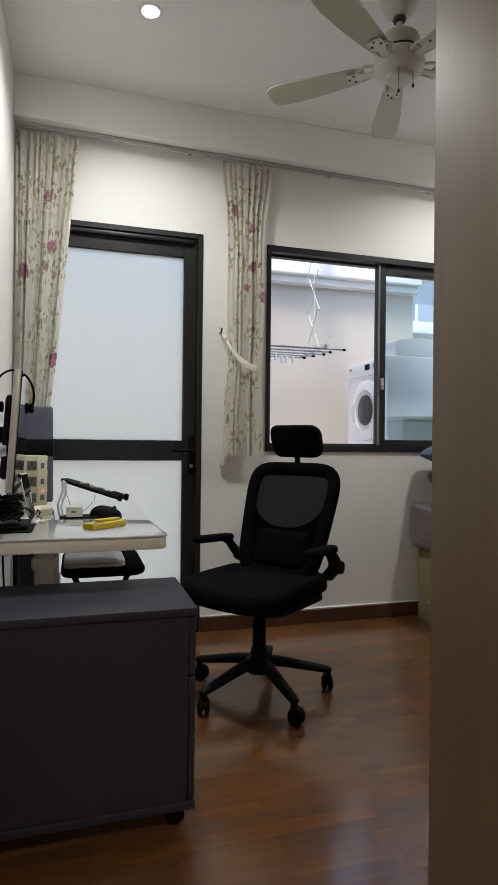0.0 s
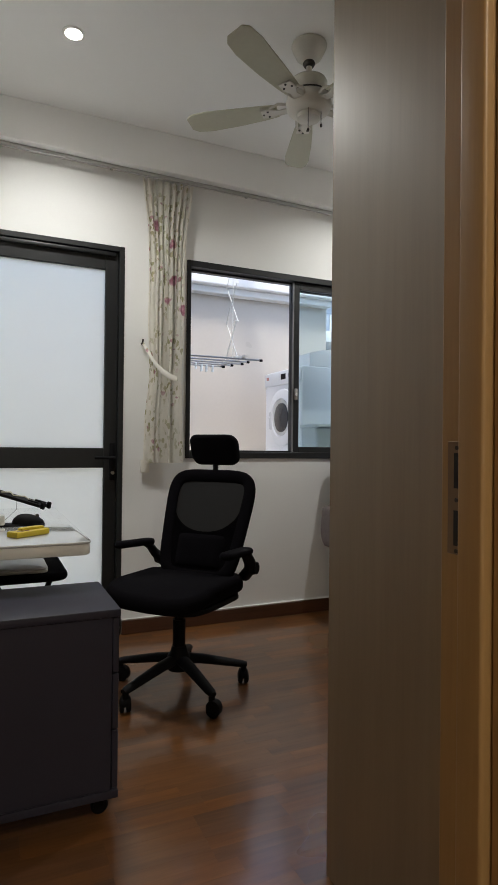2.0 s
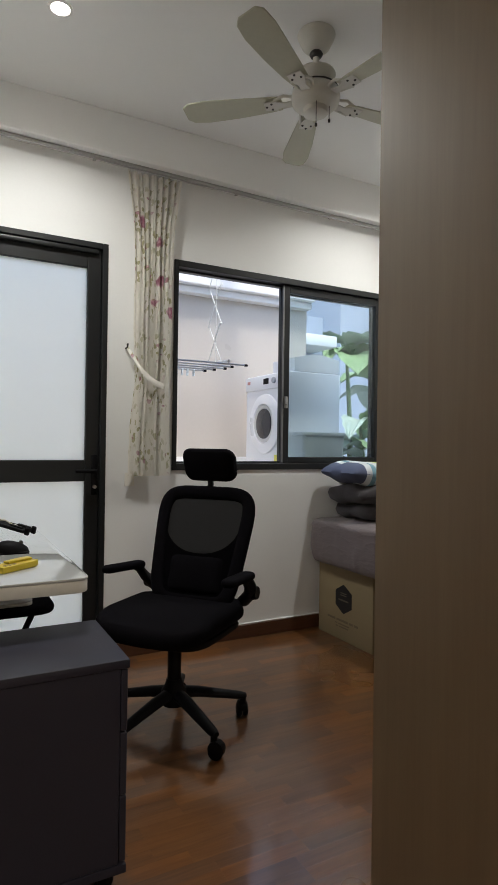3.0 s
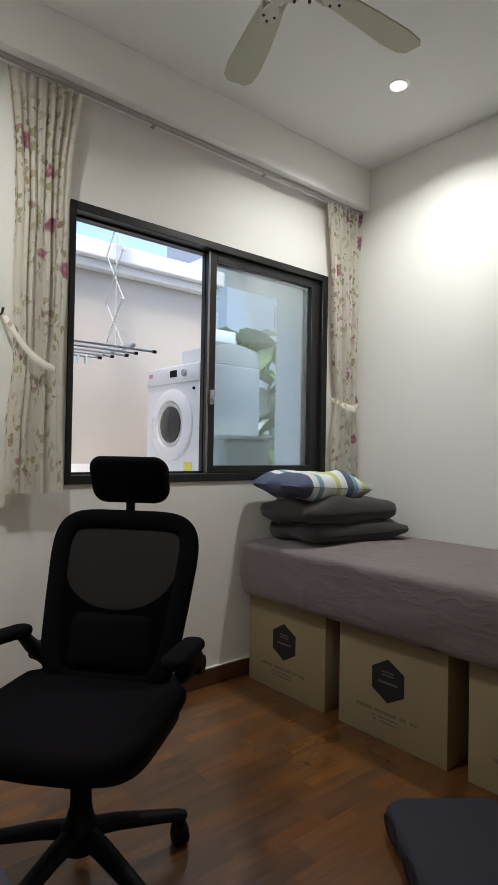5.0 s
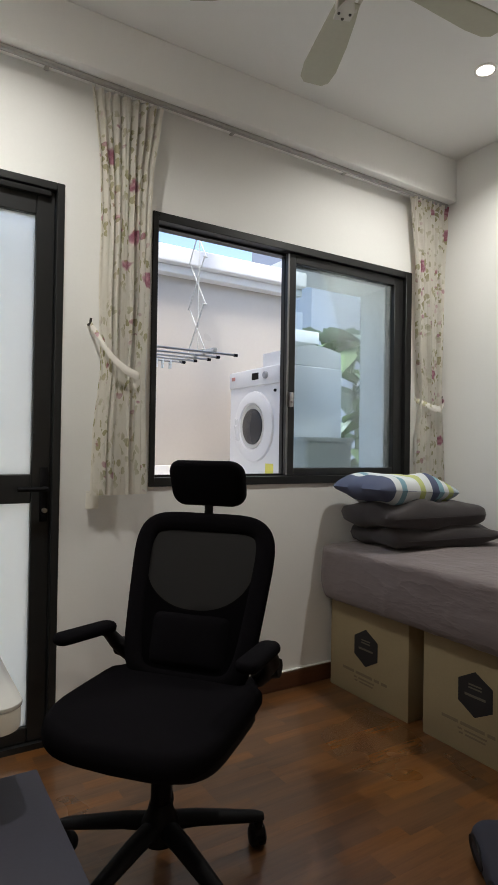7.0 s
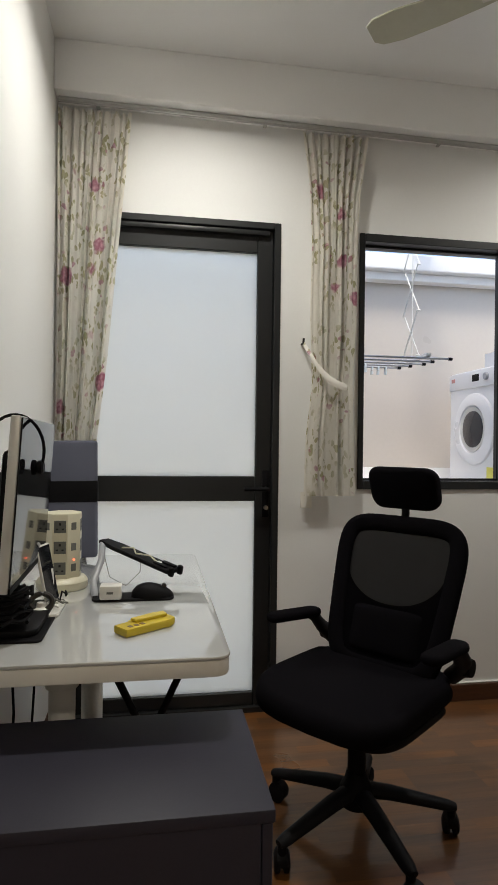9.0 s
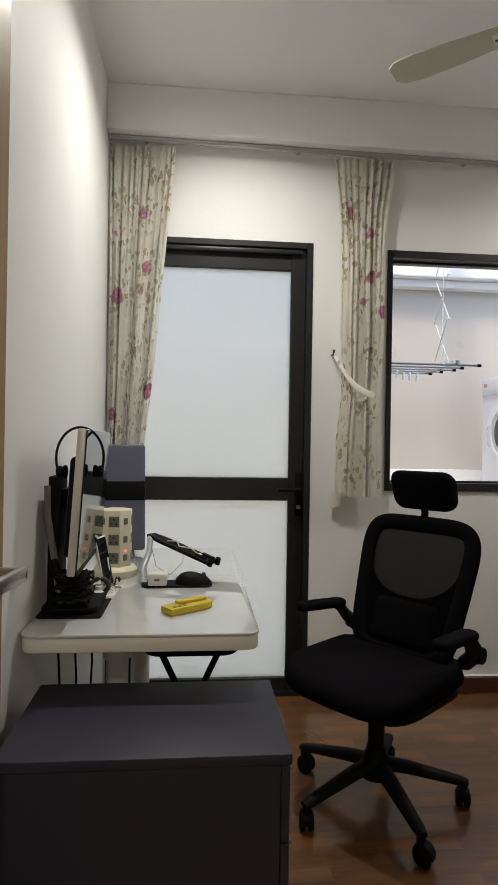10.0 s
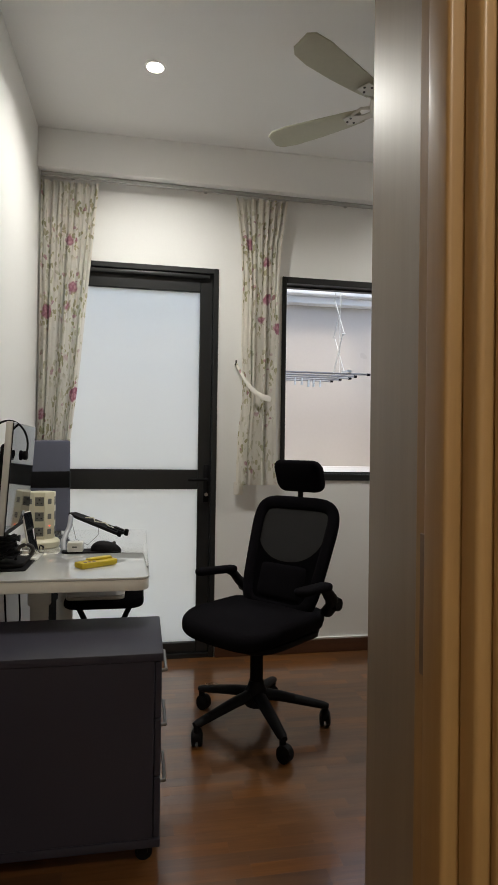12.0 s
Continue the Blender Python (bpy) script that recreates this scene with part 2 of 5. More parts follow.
M_SHEET = surface("taupe_bedsheet", (0.185, 0.155, 0.157), 0.9, var=0.08, big=5, fine=300, relief=0.25, dist=0.001, spec=0.2, sheen=0.2)
nt = M_SHEET.node_tree
cv = coords(nt, (3.0, 1.3, 4.0))
wr = noise_tex(nt, cv, 4.0, 3.0, 0.5)
ridge = maths(nt, "ABSOLUTE", maths(nt, "SUBTRACT", wr, 0.5))
ridge = maths(nt, "POWER", maths(nt, "SUBTRACT", 1.0, maths(nt, "MULTIPLY", ridge, 3.2)), 3.0)
old = nt.nodes["Principled BSDF"].inputs["Normal"].links[0].from_node
bb = add(nt, "ShaderNodeBump", Strength=0.25, Distance=0.010)
nt.links.new(ridge, bb.inputs["Height"])
nt.links.new(bb.outputs[0], old.inputs["Normal"])
M_PILLOW = surface("dark_pillowcase", (0.044, 0.038, 0.040), 0.9, var=0.12, big=6, fine=300, relief=0.25, dist=0.001, spec=0.2, sheen=0.2)
M_CURTAIN = floral("floral_cotton")
M_STRIPE = stripes("striped_cotton")
M_FANBODY = surface("fan_enamel", (0.62, 0.60, 0.54), 0.4, var=0.06)
M_FANBLADE = surface("fan_blade", (0.50, 0.49, 0.38), 0.45, var=0.08, stretch=(1, 1, 1))
M_DARKMETAL = surface("dark_metal", (0.07, 0.065, 0.06), 0.35, 0.7, var=0.1)
M_LAMP = glow("lamp_diffuser", (1.0, 0.94, 0.84), 10.0)
M_TRIM = surface("lamp_trim", (0.78, 0.77, 0.74), 0.4, var=0.03)
M_SCREEN = surface("monitor_glass", (0.012, 0.013, 0.016), 0.06, var=0.1, relief=0.0, rvar=0.03)
M_SILVER = surface("silver_plastic", (0.58, 0.58, 0.55), 0.35, 0.2, var=0.05)
M_GREYBAG = surface("slate_fabric", (0.105, 0.11, 0.15), 0.9, var=0.12, fine=400, relief=0.3)
M_SOCKET = surface("grey_socket", (0.14, 0.14, 0.125), 0.5, var=0.1)
M_YELLOW = surface("yellow_plastic", (0.62, 0.47, 0.03), 0.45, var=0.08)
M_RED = glow("red_indicator", (1.0, 0.12, 0.05), 1.0)
M_NAVY = surface("navy_mesh_fabric", (0.017, 0.0175, 0.030), 0.85, var=0.2, fine=350, relief=0.3)
M_APPL = surface("white_enamel", (0.72, 0.72, 0.72), 0.3, var=0.02, relief=0.0)
M_APPLGREY = surface("appliance_grey", (0.30, 0.31, 0.33), 0.35, var=0.08)
M_DRUM = surface("drum_glass", (0.025, 0.027, 0.033), 0.1, var=0.1, relief=0.0)
M_YARDWALL = surface("yard_wall_tiles", (0.52, 0.475, 0.42), 0.3, var=0.05, big=1.2, fine=40, relief=0.03)
M_YARDWHITE = surface("yard_white_paint", (0.78, 0.77, 0.75), 0.6, var=0.04, big=1.5, fine=60, relief=0.1)
M_CONCRETE = surface("yard_concrete", (0.42, 0.41, 0.39), 0.85, var=0.15, big=1.5, fine=50, relief=0.3)
M_FARBLUE = surface("neighbour_paint", (0.36, 0.39, 0.46), 0.7, var=0.05, big=0.6, fine=20)
M_RAIL = surface("rail_grey", (0.46, 0.455, 0.44), 0.45, 0.2, var=0.06)
M_ROD = surface("rack_rod", (0.42, 0.42, 0.43), 0.35, 0.7, var=0.1)
M_LEAF = surface("banana_leaf", (0.24, 0.34, 0.16), 0.5, var=0.3, big=4, fine=40, relief=0.2)
M_LEAFPALE = surface("pale_leaf", (0.42, 0.48, 0.40), 0.5, var=0.3, big=6, fine=40, relief=0.2)
M_GLASS = window_glass("tinted_window_glass", (0.92, 0.97, 0.98), 0.5)
M_FROST = frosted_glass("frosted_glass")
M_PEG = surface("clear_peg", (0.62, 0.68, 0.72), 0.25, var=0.05)

# ---- mesh helpers ----
WORLD_OF = {}


def join(*bms):
    out = bms[0]
    for b in bms[1:]:
        me = bpy.data.meshes.new("tmp")
        b.to_mesh(me)
        b.free()
        out.from_mesh(me)
        bpy.data.meshes.remove(me)
    return out


def moved(bm, m):
    bm.transform(m)
    return bm


def block(x0, y0, z0, x1, y1, z1, bev=0.0, seg=2):
    bm = bmesh.new()
    bmesh.ops.create_cube(bm, size=1)
    bm.transform(Matrix.Translation(((x0 + x1) / 2, (y0 + y1) / 2, (z0 + z1) / 2)) @ Matrix.Diagonal((x1 - x0, y1 - y0, z1 - z0, 1)))
    if bev:
        bmesh.ops.bevel(bm, geom=bm.edges[:], offset=bev, segments=seg, profile=0.5, affect="EDGES")
    return bm


def plate(pts, z0, z1, bev=0.0, seg=2):
    """A prism over a closed outline in x, y."""
    bm = bmesh.new()
    f = bm.faces.new([bm.verts.new((x, y, z0)) for x, y in pts])
    r = bmesh.ops.extrude_face_region(bm, geom=[f])
    bmesh.ops.translate(bm, vec=(0, 0, z1 - z0), verts=[v for v in r["geom"] if isinstance(v, bmesh.types.BMVert)])
    bmesh.ops.recalc_face_normals(bm, faces=bm.faces[:])
    if bev:
        es = [e for e in bm.edges if abs(e.verts[0].co.z - e.verts[1].co.z) < 1e-6]
        bmesh.ops.bevel(bm, geom=es, offset=bev, segments=seg, profile=0.5, affect="EDGES")
    return bm


def rounded(x0, y0, x1, y1, r, n=6):
    pts = []
    for cx, cy, a0 in ((x1 - r, y1 - r, 0), (x0 + r, y1 - r, 90), (x0 + r, y0 + r, 180), (x1 - r, y0 + r, 270)):
        for i in range(n + 1):
            a = radians(a0 + 90 * i / n)
            pts.append((cx + r * math.cos(a), cy + r * math.sin(a)))
    return pts


def tube(pts, r, n=10, flat=1.0):
    """A round bar swept along a line of points; r is one radius or one for each point."""
    bm = bmesh.new()
    pts = [Vector(p) for p in pts]
    rs = r if isinstance(r, (list, tuple)) else [r] * len(pts)
    rings, side = [], None
    for i, p in enumerate(pts):
        d = (pts[min(i + 1, len(pts) - 1)] - pts[max(i - 1, 0)]).normalized()
        if side is None:
            side = d.orthogonal().normalized() if abs(d.z) > 0.9 else Vector((0, 0, 1)).cross(d).normalized()
        side = (side - d * side.dot(d)).normalized()
        up = d.cross(side)
        rings.append([bm.verts.new(p + rs[i] * (math.cos(2 * math.pi * k / n) * side + flat * math.sin(2 * math.pi * k / n) * up)) for k in range(n)])
    for a, b in zip(rings, rings[1:]):
        for k in range(n):
            bm.faces.new((a[k], a[(k + 1) % n], b[(k + 1) % n], b[k]))
    bm.faces.new(rings[0][::-1])
    bm.faces.new(rings[-1])
    return bm


def turned(profile, at=(0, 0, 0), n=28):
    """A solid of revolution about z through at, from (radius, z) pairs."""
    bm = bmesh.new()
    rings = [[bm.verts.new((at[0] + rr * math.cos(2 * math.pi * k / n), at[1] + rr * math.sin(2 * math.pi * k / n), at[2] + z)) for k in range(n)] for rr, z in profile]
    for a, b in zip(rings, rings[1:]):
        for k in range(n):
            bm.faces.new((a[k], a[(k + 1) % n], b[(k + 1) % n], b[k]))
    bm.faces.new(rings[0][::-1])
    bm.faces.new(rings[-1])
    bmesh.ops.recalc_face_normals(bm, faces=bm.faces[:])
    return bm


def cushion(w, d, h, sharp=0.35, n=18, lump=0.0, seed=0, pw=3.2):
    """A soft, pillow-like body centred on the origin, resting on z = 0; its UV runs along and across."""
    bm = bmesh.new()
    uvl = bm.loops.layers.uv.new("UVMap")
    tops = []
    for sgn in (1, -1):
        g = []
        for j in range(n + 1):
            row = []
            for i in range(n + 1):
                u, v = 2 * i / n - 1, 2 * j / n - 1
                e = max(0.0, (1 - abs(u) ** pw) * (1 - abs(v) ** pw)) ** sharp
                pin = (1 - 0.04 * (1 - abs(u)) * abs(v) - 0.04 * (1 - abs(v)) * abs(u)) * (1 - 0.09 * (abs(u) * abs(v)) ** 6)
                wob = lump * noise.noise(Vector((u * 1.7 + seed, v * 1.7, sgn)))
                row.append(bm.verts.new((u * w / 2 * pin, v * d / 2 * pin, h / 2 + sgn * h / 2 * e + wob * e)))
            g.append(row)
        for j in range(n):
            for i in range(n):
                q = (g[j][i], g[j][i + 1], g[j + 1][i + 1], g[j + 1][i])
                f = bm.faces.new(q if sgn > 0 else q[::-1])
                for lp in f.loops:
                    lp[uvl].uv = (lp.vert.co.x / w + 0.5, lp.vert.co.y / d + 0.5)
    bmesh.ops.remove_doubles(bm, verts=bm.verts[:], dist=1e-4)
    return bm


def finish(name, bm, mat, smooth=38):
    me = bpy.data.meshes.new(name)
    bm.to_mesh(me)
    bm.free()
    me.materials.append(mat)
    if smooth:
        for f in me.polygons:
            f.use_smooth = True
        me.set_sharp_from_angle(angle=radians(smooth))
    return me


def thing(name, label, category, m=None, group="", kind=""):
    """An Empty at the base of a thing; parts given in world places hang from it."""
    ob = new(name)
    ob.empty_display_size = 0.05
    ob.matrix_world = m if m is not None else Matrix.Identity(4)
    WORLD_OF[ob] = m if m is not None else Matrix.Identity(4)
    return tagged(ob, label, category, group, kind)


def at(x, y, z):
    return Matrix.Translation((x, y, z))


def part(name, bm, material, parent, label="", local=False, smooth=38):
    """Links a bmesh as one mesh object under a thing or a part."""
    if not local:
        bm.transform(WORLD_OF[parent].inverted())
    ob = new(name, finish(name, bm, material, smooth))
    ob.parent = parent
    WORLD_OF[ob] = WORLD_OF[parent]
    return tagged(ob, label)


def solo(name, bm, material, label="", category="", group="", kind="", smooth=38):
    return tagged(new(name, finish(name, bm, material, smooth)), label, category, group, kind)


def setting(name, bm, material, label="", smooth=0):
    ob = solo(name, bm, material, label, kind="structure", smooth=smooth)
    WORLD_OF[ob] = Matrix.Identity(4)
    return ob


# ---- structure ----
XW, XE, YN, YS = -0.312, 2.735, 3.075, 0.50
DOOR = (-0.30, 0.63, 2.121)
WIN = (0.988, 2.505, 0.965, 2.105)
T = 0.13

setting("wall_north", join(
    block(XW - T, YN, -0.02, DOOR[0], YN + T, CEIL),
    block(DOOR[0], YN, DOOR[2], DOOR[1], YN + T, CEIL),
    block(DOOR[1], YN, -0.02, WIN[0], YN + T, CEIL),
    block(WIN[0], YN, -0.02, WIN[1], YN + T, WIN[2]),
    block(WIN[0], YN, WIN[3], WIN[1], YN + T, CEIL),
    block(WIN[1], YN, -0.02, XE + T, YN + T, CEIL)), M_WALL, "off-white painted wall with a glazed door and a sliding window")
setting("wall_west", block(XW - T, 0.33, -0.02, XW, YN, CEIL), M_WALL, "off-white painted side wall")
setting("wall_east", block(XE, 0.33, -0.02, XE + T, YN, CEIL), M_WALL, "off-white painted wall beside the bed")
DW = (-0.295, 0.56, 2.08)
setting("wall_south", join(
    block(XW - 1.2, 0.33, -0.02, DW[0], YS, CEIL),
    block(0.59, 0.367, -0.02, XE, YS, CEIL),
    block(DW[0], 0.33, DW[2], 0.59, YS, CEIL)), M_WALL, "off-white painted wall with the doorway")
setting("wall_hall", join(
    block(-1.45, -1.7, -0.02, -1.33, 0.33, CEIL),
    block(1.7, -1.7, -0.02, 1.82, 0.367, CEIL),
    block(-1.45, -1.82, -0.02, 1.82, -1.7, CEIL)), M_WALL, "plain hall walls behind the doorway")
setting("ceiling", block(XW - 1.2, -1.82, CEIL, XE + T, YN + T, CEIL + 0.12), M_CEIL, "smooth white plaster ceiling")


def sagging(bm, below):
    """The boxed pelmet and its rail drop a little towards the bed."""
    for v in bm.verts:
        if v.co.z < below:
            v.co.z += 0.016 * (1.3 - v.co.x) / 1.5
    return bm


setting("ceiling_pelmet", sagging(block(XW, 2.965, 2.53, XE, YN, CEIL, 0.003, 1), 2.6), M_CEIL, "white boxed pelmet along the window wall")
floor = setting("floor", block(XW - 1.2, -1.82, -0.12, XE + T, YN + T, -0.012), M_SUB, "dark parquet strip floor")
setting("hall_floor", block(-1.33, -1.7, -0.0115, 1.7, 0.42, -0.001), wood("hall_boards", (0.085, 0.032, 0.014), (0.22, 0.09, 0.04), "x", 0.35), "brown boards in the hall")
setting("baseboard", join(
    block(DOOR[1] + 0.004, YN - 0.016, 0, XE, YN, 0.078, 0.003, 1),
    block(XE - 0.016, YS, 0, XE, YN - 0.016, 0.078, 0.003, 1),
    block(XW, YS, 0, XW + 0.016, YN, 0.078, 0.003, 1)), M_SKIRT, "dark brown wooden skirting board")

setting("trim", block(DOOR[1] + 0.004, YN - 0.012, 0.0785, XE - 0.02, YN, 0.0845, 0.002, 1), M_TRIM, "white bead of filler above the skirting board")

# doorway frame with strike plate
door_frame = setting("door_frame", join(
    block(0.532, 0.457, 0, 0.59, 0.499, DW[2], 0.002, 2),
    block(-0.30, 0.31, 0, -0.268, 0.515, DW[2], 0.002, 1),
    block(-0.268, 0.31, DW[2] - 0.03, 0.531, 0.515, DW[2], 0.002, 1)), M_DOORWOOD, "varnished wooden door frame")
part("door_stop", block(0.519, 0.412, 0, 0.59, 0.4565, DW[2] - 0.031, 0.005, 4), M_DOORWOOD, door_frame)
part("jamb_step", block(0.535, 0.380, 0, 0.59, 0.4115, DW[2], 0.006, 4), M_DOORWOOD, door_frame)
part("jamb_step", block(0.549, 0.3665, 0, 0.59, 0.3795, DW[2], 0.005, 4), M_DOORWOOD, door_frame)
part("architrave", join(block(0.556, 0.350, 0, 0.635, 0.366, DW[2] + 0.05, 0.006, 4), block(0.575, 0.341, 0, 0.62, 0.3498, DW[2] + 0.05, 0.004, 2)), M_DOORWOOD, door_frame)
part("door_stop", block(-0.269, 0.362, 0, -0.254, 0.422, DW[2] - 0.03, 0.004, 2), M_DOORWOOD, door_frame)
for xa, xb in ((-0.34, -0.265),):
    part("architrave", join(block(xa, 0.296, 0, xb, 0.329, DW[2] + 0.05, 0.005, 2), block(xa + 0.02, 0.284, 0, xb - 0.015, 0.297, DW[2] + 0.05, 0.005, 2)), M_DOORWOOD, door_frame)
strike = part("strike_plate", block(0.5308, 0.4575, 0.889, 0.5325, 0.486, 1.043, 0.0008, 1), M_STRIKE, door_frame, "steel strike plate with two slots")
for z0 in (0.979, 0.901):
    part("slot", block(0.5301, 0.4605, z0, 0.5307, 0.4735, z0 + 0.048), M_PRINT, strike)
for z0 in (0.894, 0.963, 1.034):
    part("screw", moved(turned([(0.003, 0), (0.003, 0.0015)], n=10), at(0.5306, 0.468, z0) @ pose(0, 0, 0, 0, -90, 0)), M_DARKMETAL, strike)

# room door, standing open
leaf_m = at(-0.262, 0.515, 0.0) @ pose(0, 0, 0, 0, 0, 85.6)
room_door = thing("room_door", "beech-veneered room door standing open against the wall", "door", leaf_m)
leaf = part("door_leaf", block(0, 0, 0.012, 0.80, 0.04, 2.04, 0.002, 1), M_DOORWOOD, room_door, local=True)


def lever(side):
    y = -0.0005 if side < 0 else 0.0405
    d = -1 if side < 0 else 1
    h = part("door_handle", join(
        moved(turned([(0.026, 0), (0.026, 0.006), (0.022, 0.009)]), at(0.735, y, 0.985) @ pose(0, 0, 0, 90 if d < 0 else -90)),
        tube([(0.735, y, 0.985), (0.735, y + d * 0.045, 0.985), (0.725, y + d * 0.056, 0.985)], 0.0095),
        moved(block(-0.115, -0.006, -0.011, 0.012, 0.006, 0.011, 0.003, 2), at(0.728, y + d * 0.055, 0.985) @ pose(0, 0, 0, 0, 0, 4 * d))), M_CHROME, room_door, "brushed steel lever handle", True)
    part("lock_rosette", join(
        moved(turned([(0.026, 0), (0.026, 0.006), (0.022, 0.009)]), at(0.735, y, 0.91) @ pose(0, 0, 0, 90 if d < 0 else -90)),
        moved(turned([(0.009, 0), (0.009, 0.014)], n=14), at(0.735, y, 0.91) @ pose(0, 0, 0, 90 if d < 0 else -90))), M_CHROME, room_door, "steel keyhole rosette", True)


lever(-1)

# glazed yard door
yard_door = thing("door_1", "black aluminium glazed door with two frosted panes, shut", "door", at(0.16, 3.08, 0), kind="structure")
x0, x1, zt = DOOR[0], DOOR[1], DOOR[2]
part("door_jamb", join(
    block(x1 - 0.028, 3.068, 0.0, x1, 3.19, zt, 0.002, 1),
    block(x0, 3.068, 0.0, x0 + 0.028, 3.19, zt, 0.002, 1),
    block(x0 + 0.028, 3.068, zt - 0.028, x1 - 0.028, 3.19, zt, 0.002, 1),
    block(x0 + 0.028, 3.075, 0.0, x1 - 0.028, 3.19, 0.022)), M_ALU, yard_door)
part("closer_rail", block(x0 + 0.05, 3.072, zt - 0.055, x1 - 0.05, 3.092, zt - 0.034, 0.004, 2), M_ALU, yard_door)
gx0, gx1 = x0 + 0.115, 0.532
part("door_stile", block(gx1, 3.095, 0.024, x1 - 0.03, 3.14, zt - 0.03, 0.003, 1), M_ALU, yard_door)
part("door_stile", block(x0 + 0.03, 3.095, 0.024, gx0, 3.14, zt - 0.03, 0.003, 1), M_ALU, yard_door)
part("top_rail", block(gx0, 3.095, 1.995, gx1, 3.14, zt - 0.03, 0.003, 1), M_ALU, yard_door)
part("mid_rail", block(gx0, 3.095, 0.912, gx1, 3.14, 1.019, 0.003, 1), M_ALU, yard_door)
part("bottom_rail", block(gx0, 3.095, 0.024, gx1, 3.14, 0.080, 0.003, 1), M_ALU, yard_door)
for za, zb in ((1.015, 1.999), (0.076, 0.916)):
    part("pane", block(gx0 - 0.004, 3.114, za, gx1 + 0.004, 3.119, zb), M_FROST, yard_door, "frosted glass pane").visible_shadow = False
yh = part("door_handle", join(
    block(0.562, 3.084, 0.842, 0.592, 3.096, 1.047, 0.004, 2),
    tube([(0.577, 3.09, 0.967), (0.577, 3.045, 0.967), (0.565, 3.038, 0.967), (0.475, 3.038, 0.967)], 0.009)), M_BLACKPLASTIC, yard_door, "black lever handle on a long plate")
part("key_cylinder", moved(turned([(0.009, 0), (0.009, 0.02)], n=14), at(0.577, 3.085, 0.885) @ pose(0, 0, 0, 90)), M_CHROME, yh)

# sliding window
window = thing("window_1", "black aluminium sliding window, half of it slid open", "window", at(1.75, 3.1, WIN[2]), kind="structure")
a, b, c, d = WIN
part("window_frame", join(
    block(a, 3.066, c, a + 0.025, 3.19, d, 0.002, 1),
    block(b - 0.045, 3.066, c, b, 3.19, d, 0.002, 1),
    block(a + 0.025, 3.066, d - 0.035, b - 0.045, 3.19, d, 0.002, 1),
    block(a + 0.025, 3.066, c, b - 0.045, 3.19, c + 0.037, 0.002, 1)), M_ALU, window)
part("track", join(block(a + 0.025, 3.12, c + 0.037, b - 0.045, 3.126, c + 0.047), block(a + 0.025, 3.12, d - 0.045, b - 0.045, 3.126, d - 0.035)), M_ALU, window)


def sash(xa, xb, y, glazed_mat):
    za, zb = c + 0.038, d - 0.037
    s = part("sash", join(
        block(xa, y, za, xa + 0.045, y + 0.028, zb, 0.002, 1),
        block(xb - 0.065, y, za, xb, y + 0.028, zb, 0.002, 1),
        block(xa + 0.045, y, zb - 0.042, xb - 0.065, y + 0.028, zb, 0.002, 1),
        block(xa + 0.045, y, za, xb - 0.065, y + 0.028, za + 0.035, 0.002, 1)), M_ALU, window)
    part("pane", block(xa + 0.043, y + 0.012, za + 0.033, xb - 0.063, y + 0.017, zb - 0.040), glazed_mat, s, "pale blue tinted glass").visible_shadow = False
    return s


s1 = sash(1.69, 2.46, 3.088, M_GLASS)
s2 = sash(1.697, 2.46, 3.132, window_glass("second_window_glass", (0.95, 0.98, 0.985), 0.25))
part("sash_edge", block(1.684, 3.083, c + 0.04, 1.694, 3.0875, d - 0.04, 0.001, 1), M_ALU_EDGE, s1)
part("latch", join(block(1.697, 3.066, 1.33, 1.715, 3.089, 1.40, 0.004, 2), tube([(1.706, 3.066, 1.365), (1.69, 3.05, 1.35)], 0.007)), M_CHROME, s1, "small steel crescent latch")

# ---- outside the window: utility yard ----
setting("ground", block(-30, YN + T + 0.001, -0.16, 40, 60, -0.05), M_CONCRETE, "grey concrete yard floor")
setting("yard_wall", join(block(-2.6, 4.75, -0.05, 2.95, 4.95, 2.38), block(-2.8, 3.21, -0.05, -2.6, 4.95, 2.38)), M_YARDWALL, "glossy beige yard wall")
setting("yard_gutter", join(
    block(-2.6, 4.60, 2.44, 2.95, 4.95, 2.56, 0.01, 2),
    block(-2.6, 4.66, 2.38, 2.95, 4.95, 2.44, 0.008, 2)), M_YARDWHITE, "white moulded gutter on the yard wall")
setting("yard_skirting", block(0.7, 4.735, 0.82, 2.95, 4.75, 1.0, 0.003, 1), M_YARDWHITE, "white strip at the foot of the yard wall")
setting("yard_platform", block(0.9, 3.32, -0.05, 3.4, 4.75, 0.82, 0.01, 2), M_YARDWHITE, "white rendered platform in the yard")
setting("yard_column", block(4.05, 3.21, -0.05, 4.4, 5.16, 3.3), M_YARDWHITE, "white rendered yard wall")
canopy_roof = setting("yard_canopy", block(2.95, 4.1, 2.66, 4.4, 5.2, 2.76), M_YARDWHITE, "white canopy slab over the yard")
for yy in (4.35, 4.7):
    part("canopy_slot", block(3.2, yy, 2.652, 4.0, yy + 0.06, 2.6595), M_APPLGREY, canopy_roof)
neighbour = thing("apartment_building", "pale blue neighbouring house seen past the yard", "building", at(8, 14, -0.05))
part("wall", block(9.5, 13, -0.05, 22, 16, 9.0), M_FARBLUE, neighbour)
part("annex_wall", block(3.85, 7.05, -0.05, 4.75, 7.6, 2.95), M_FARBLUE, neighbour)
part("ledge", block(4.0, 6.5, 2.43, 4.6, 7.049, 2.58, 0.01, 2), M_YARDWHITE, neighbour, "white boxed ledge")
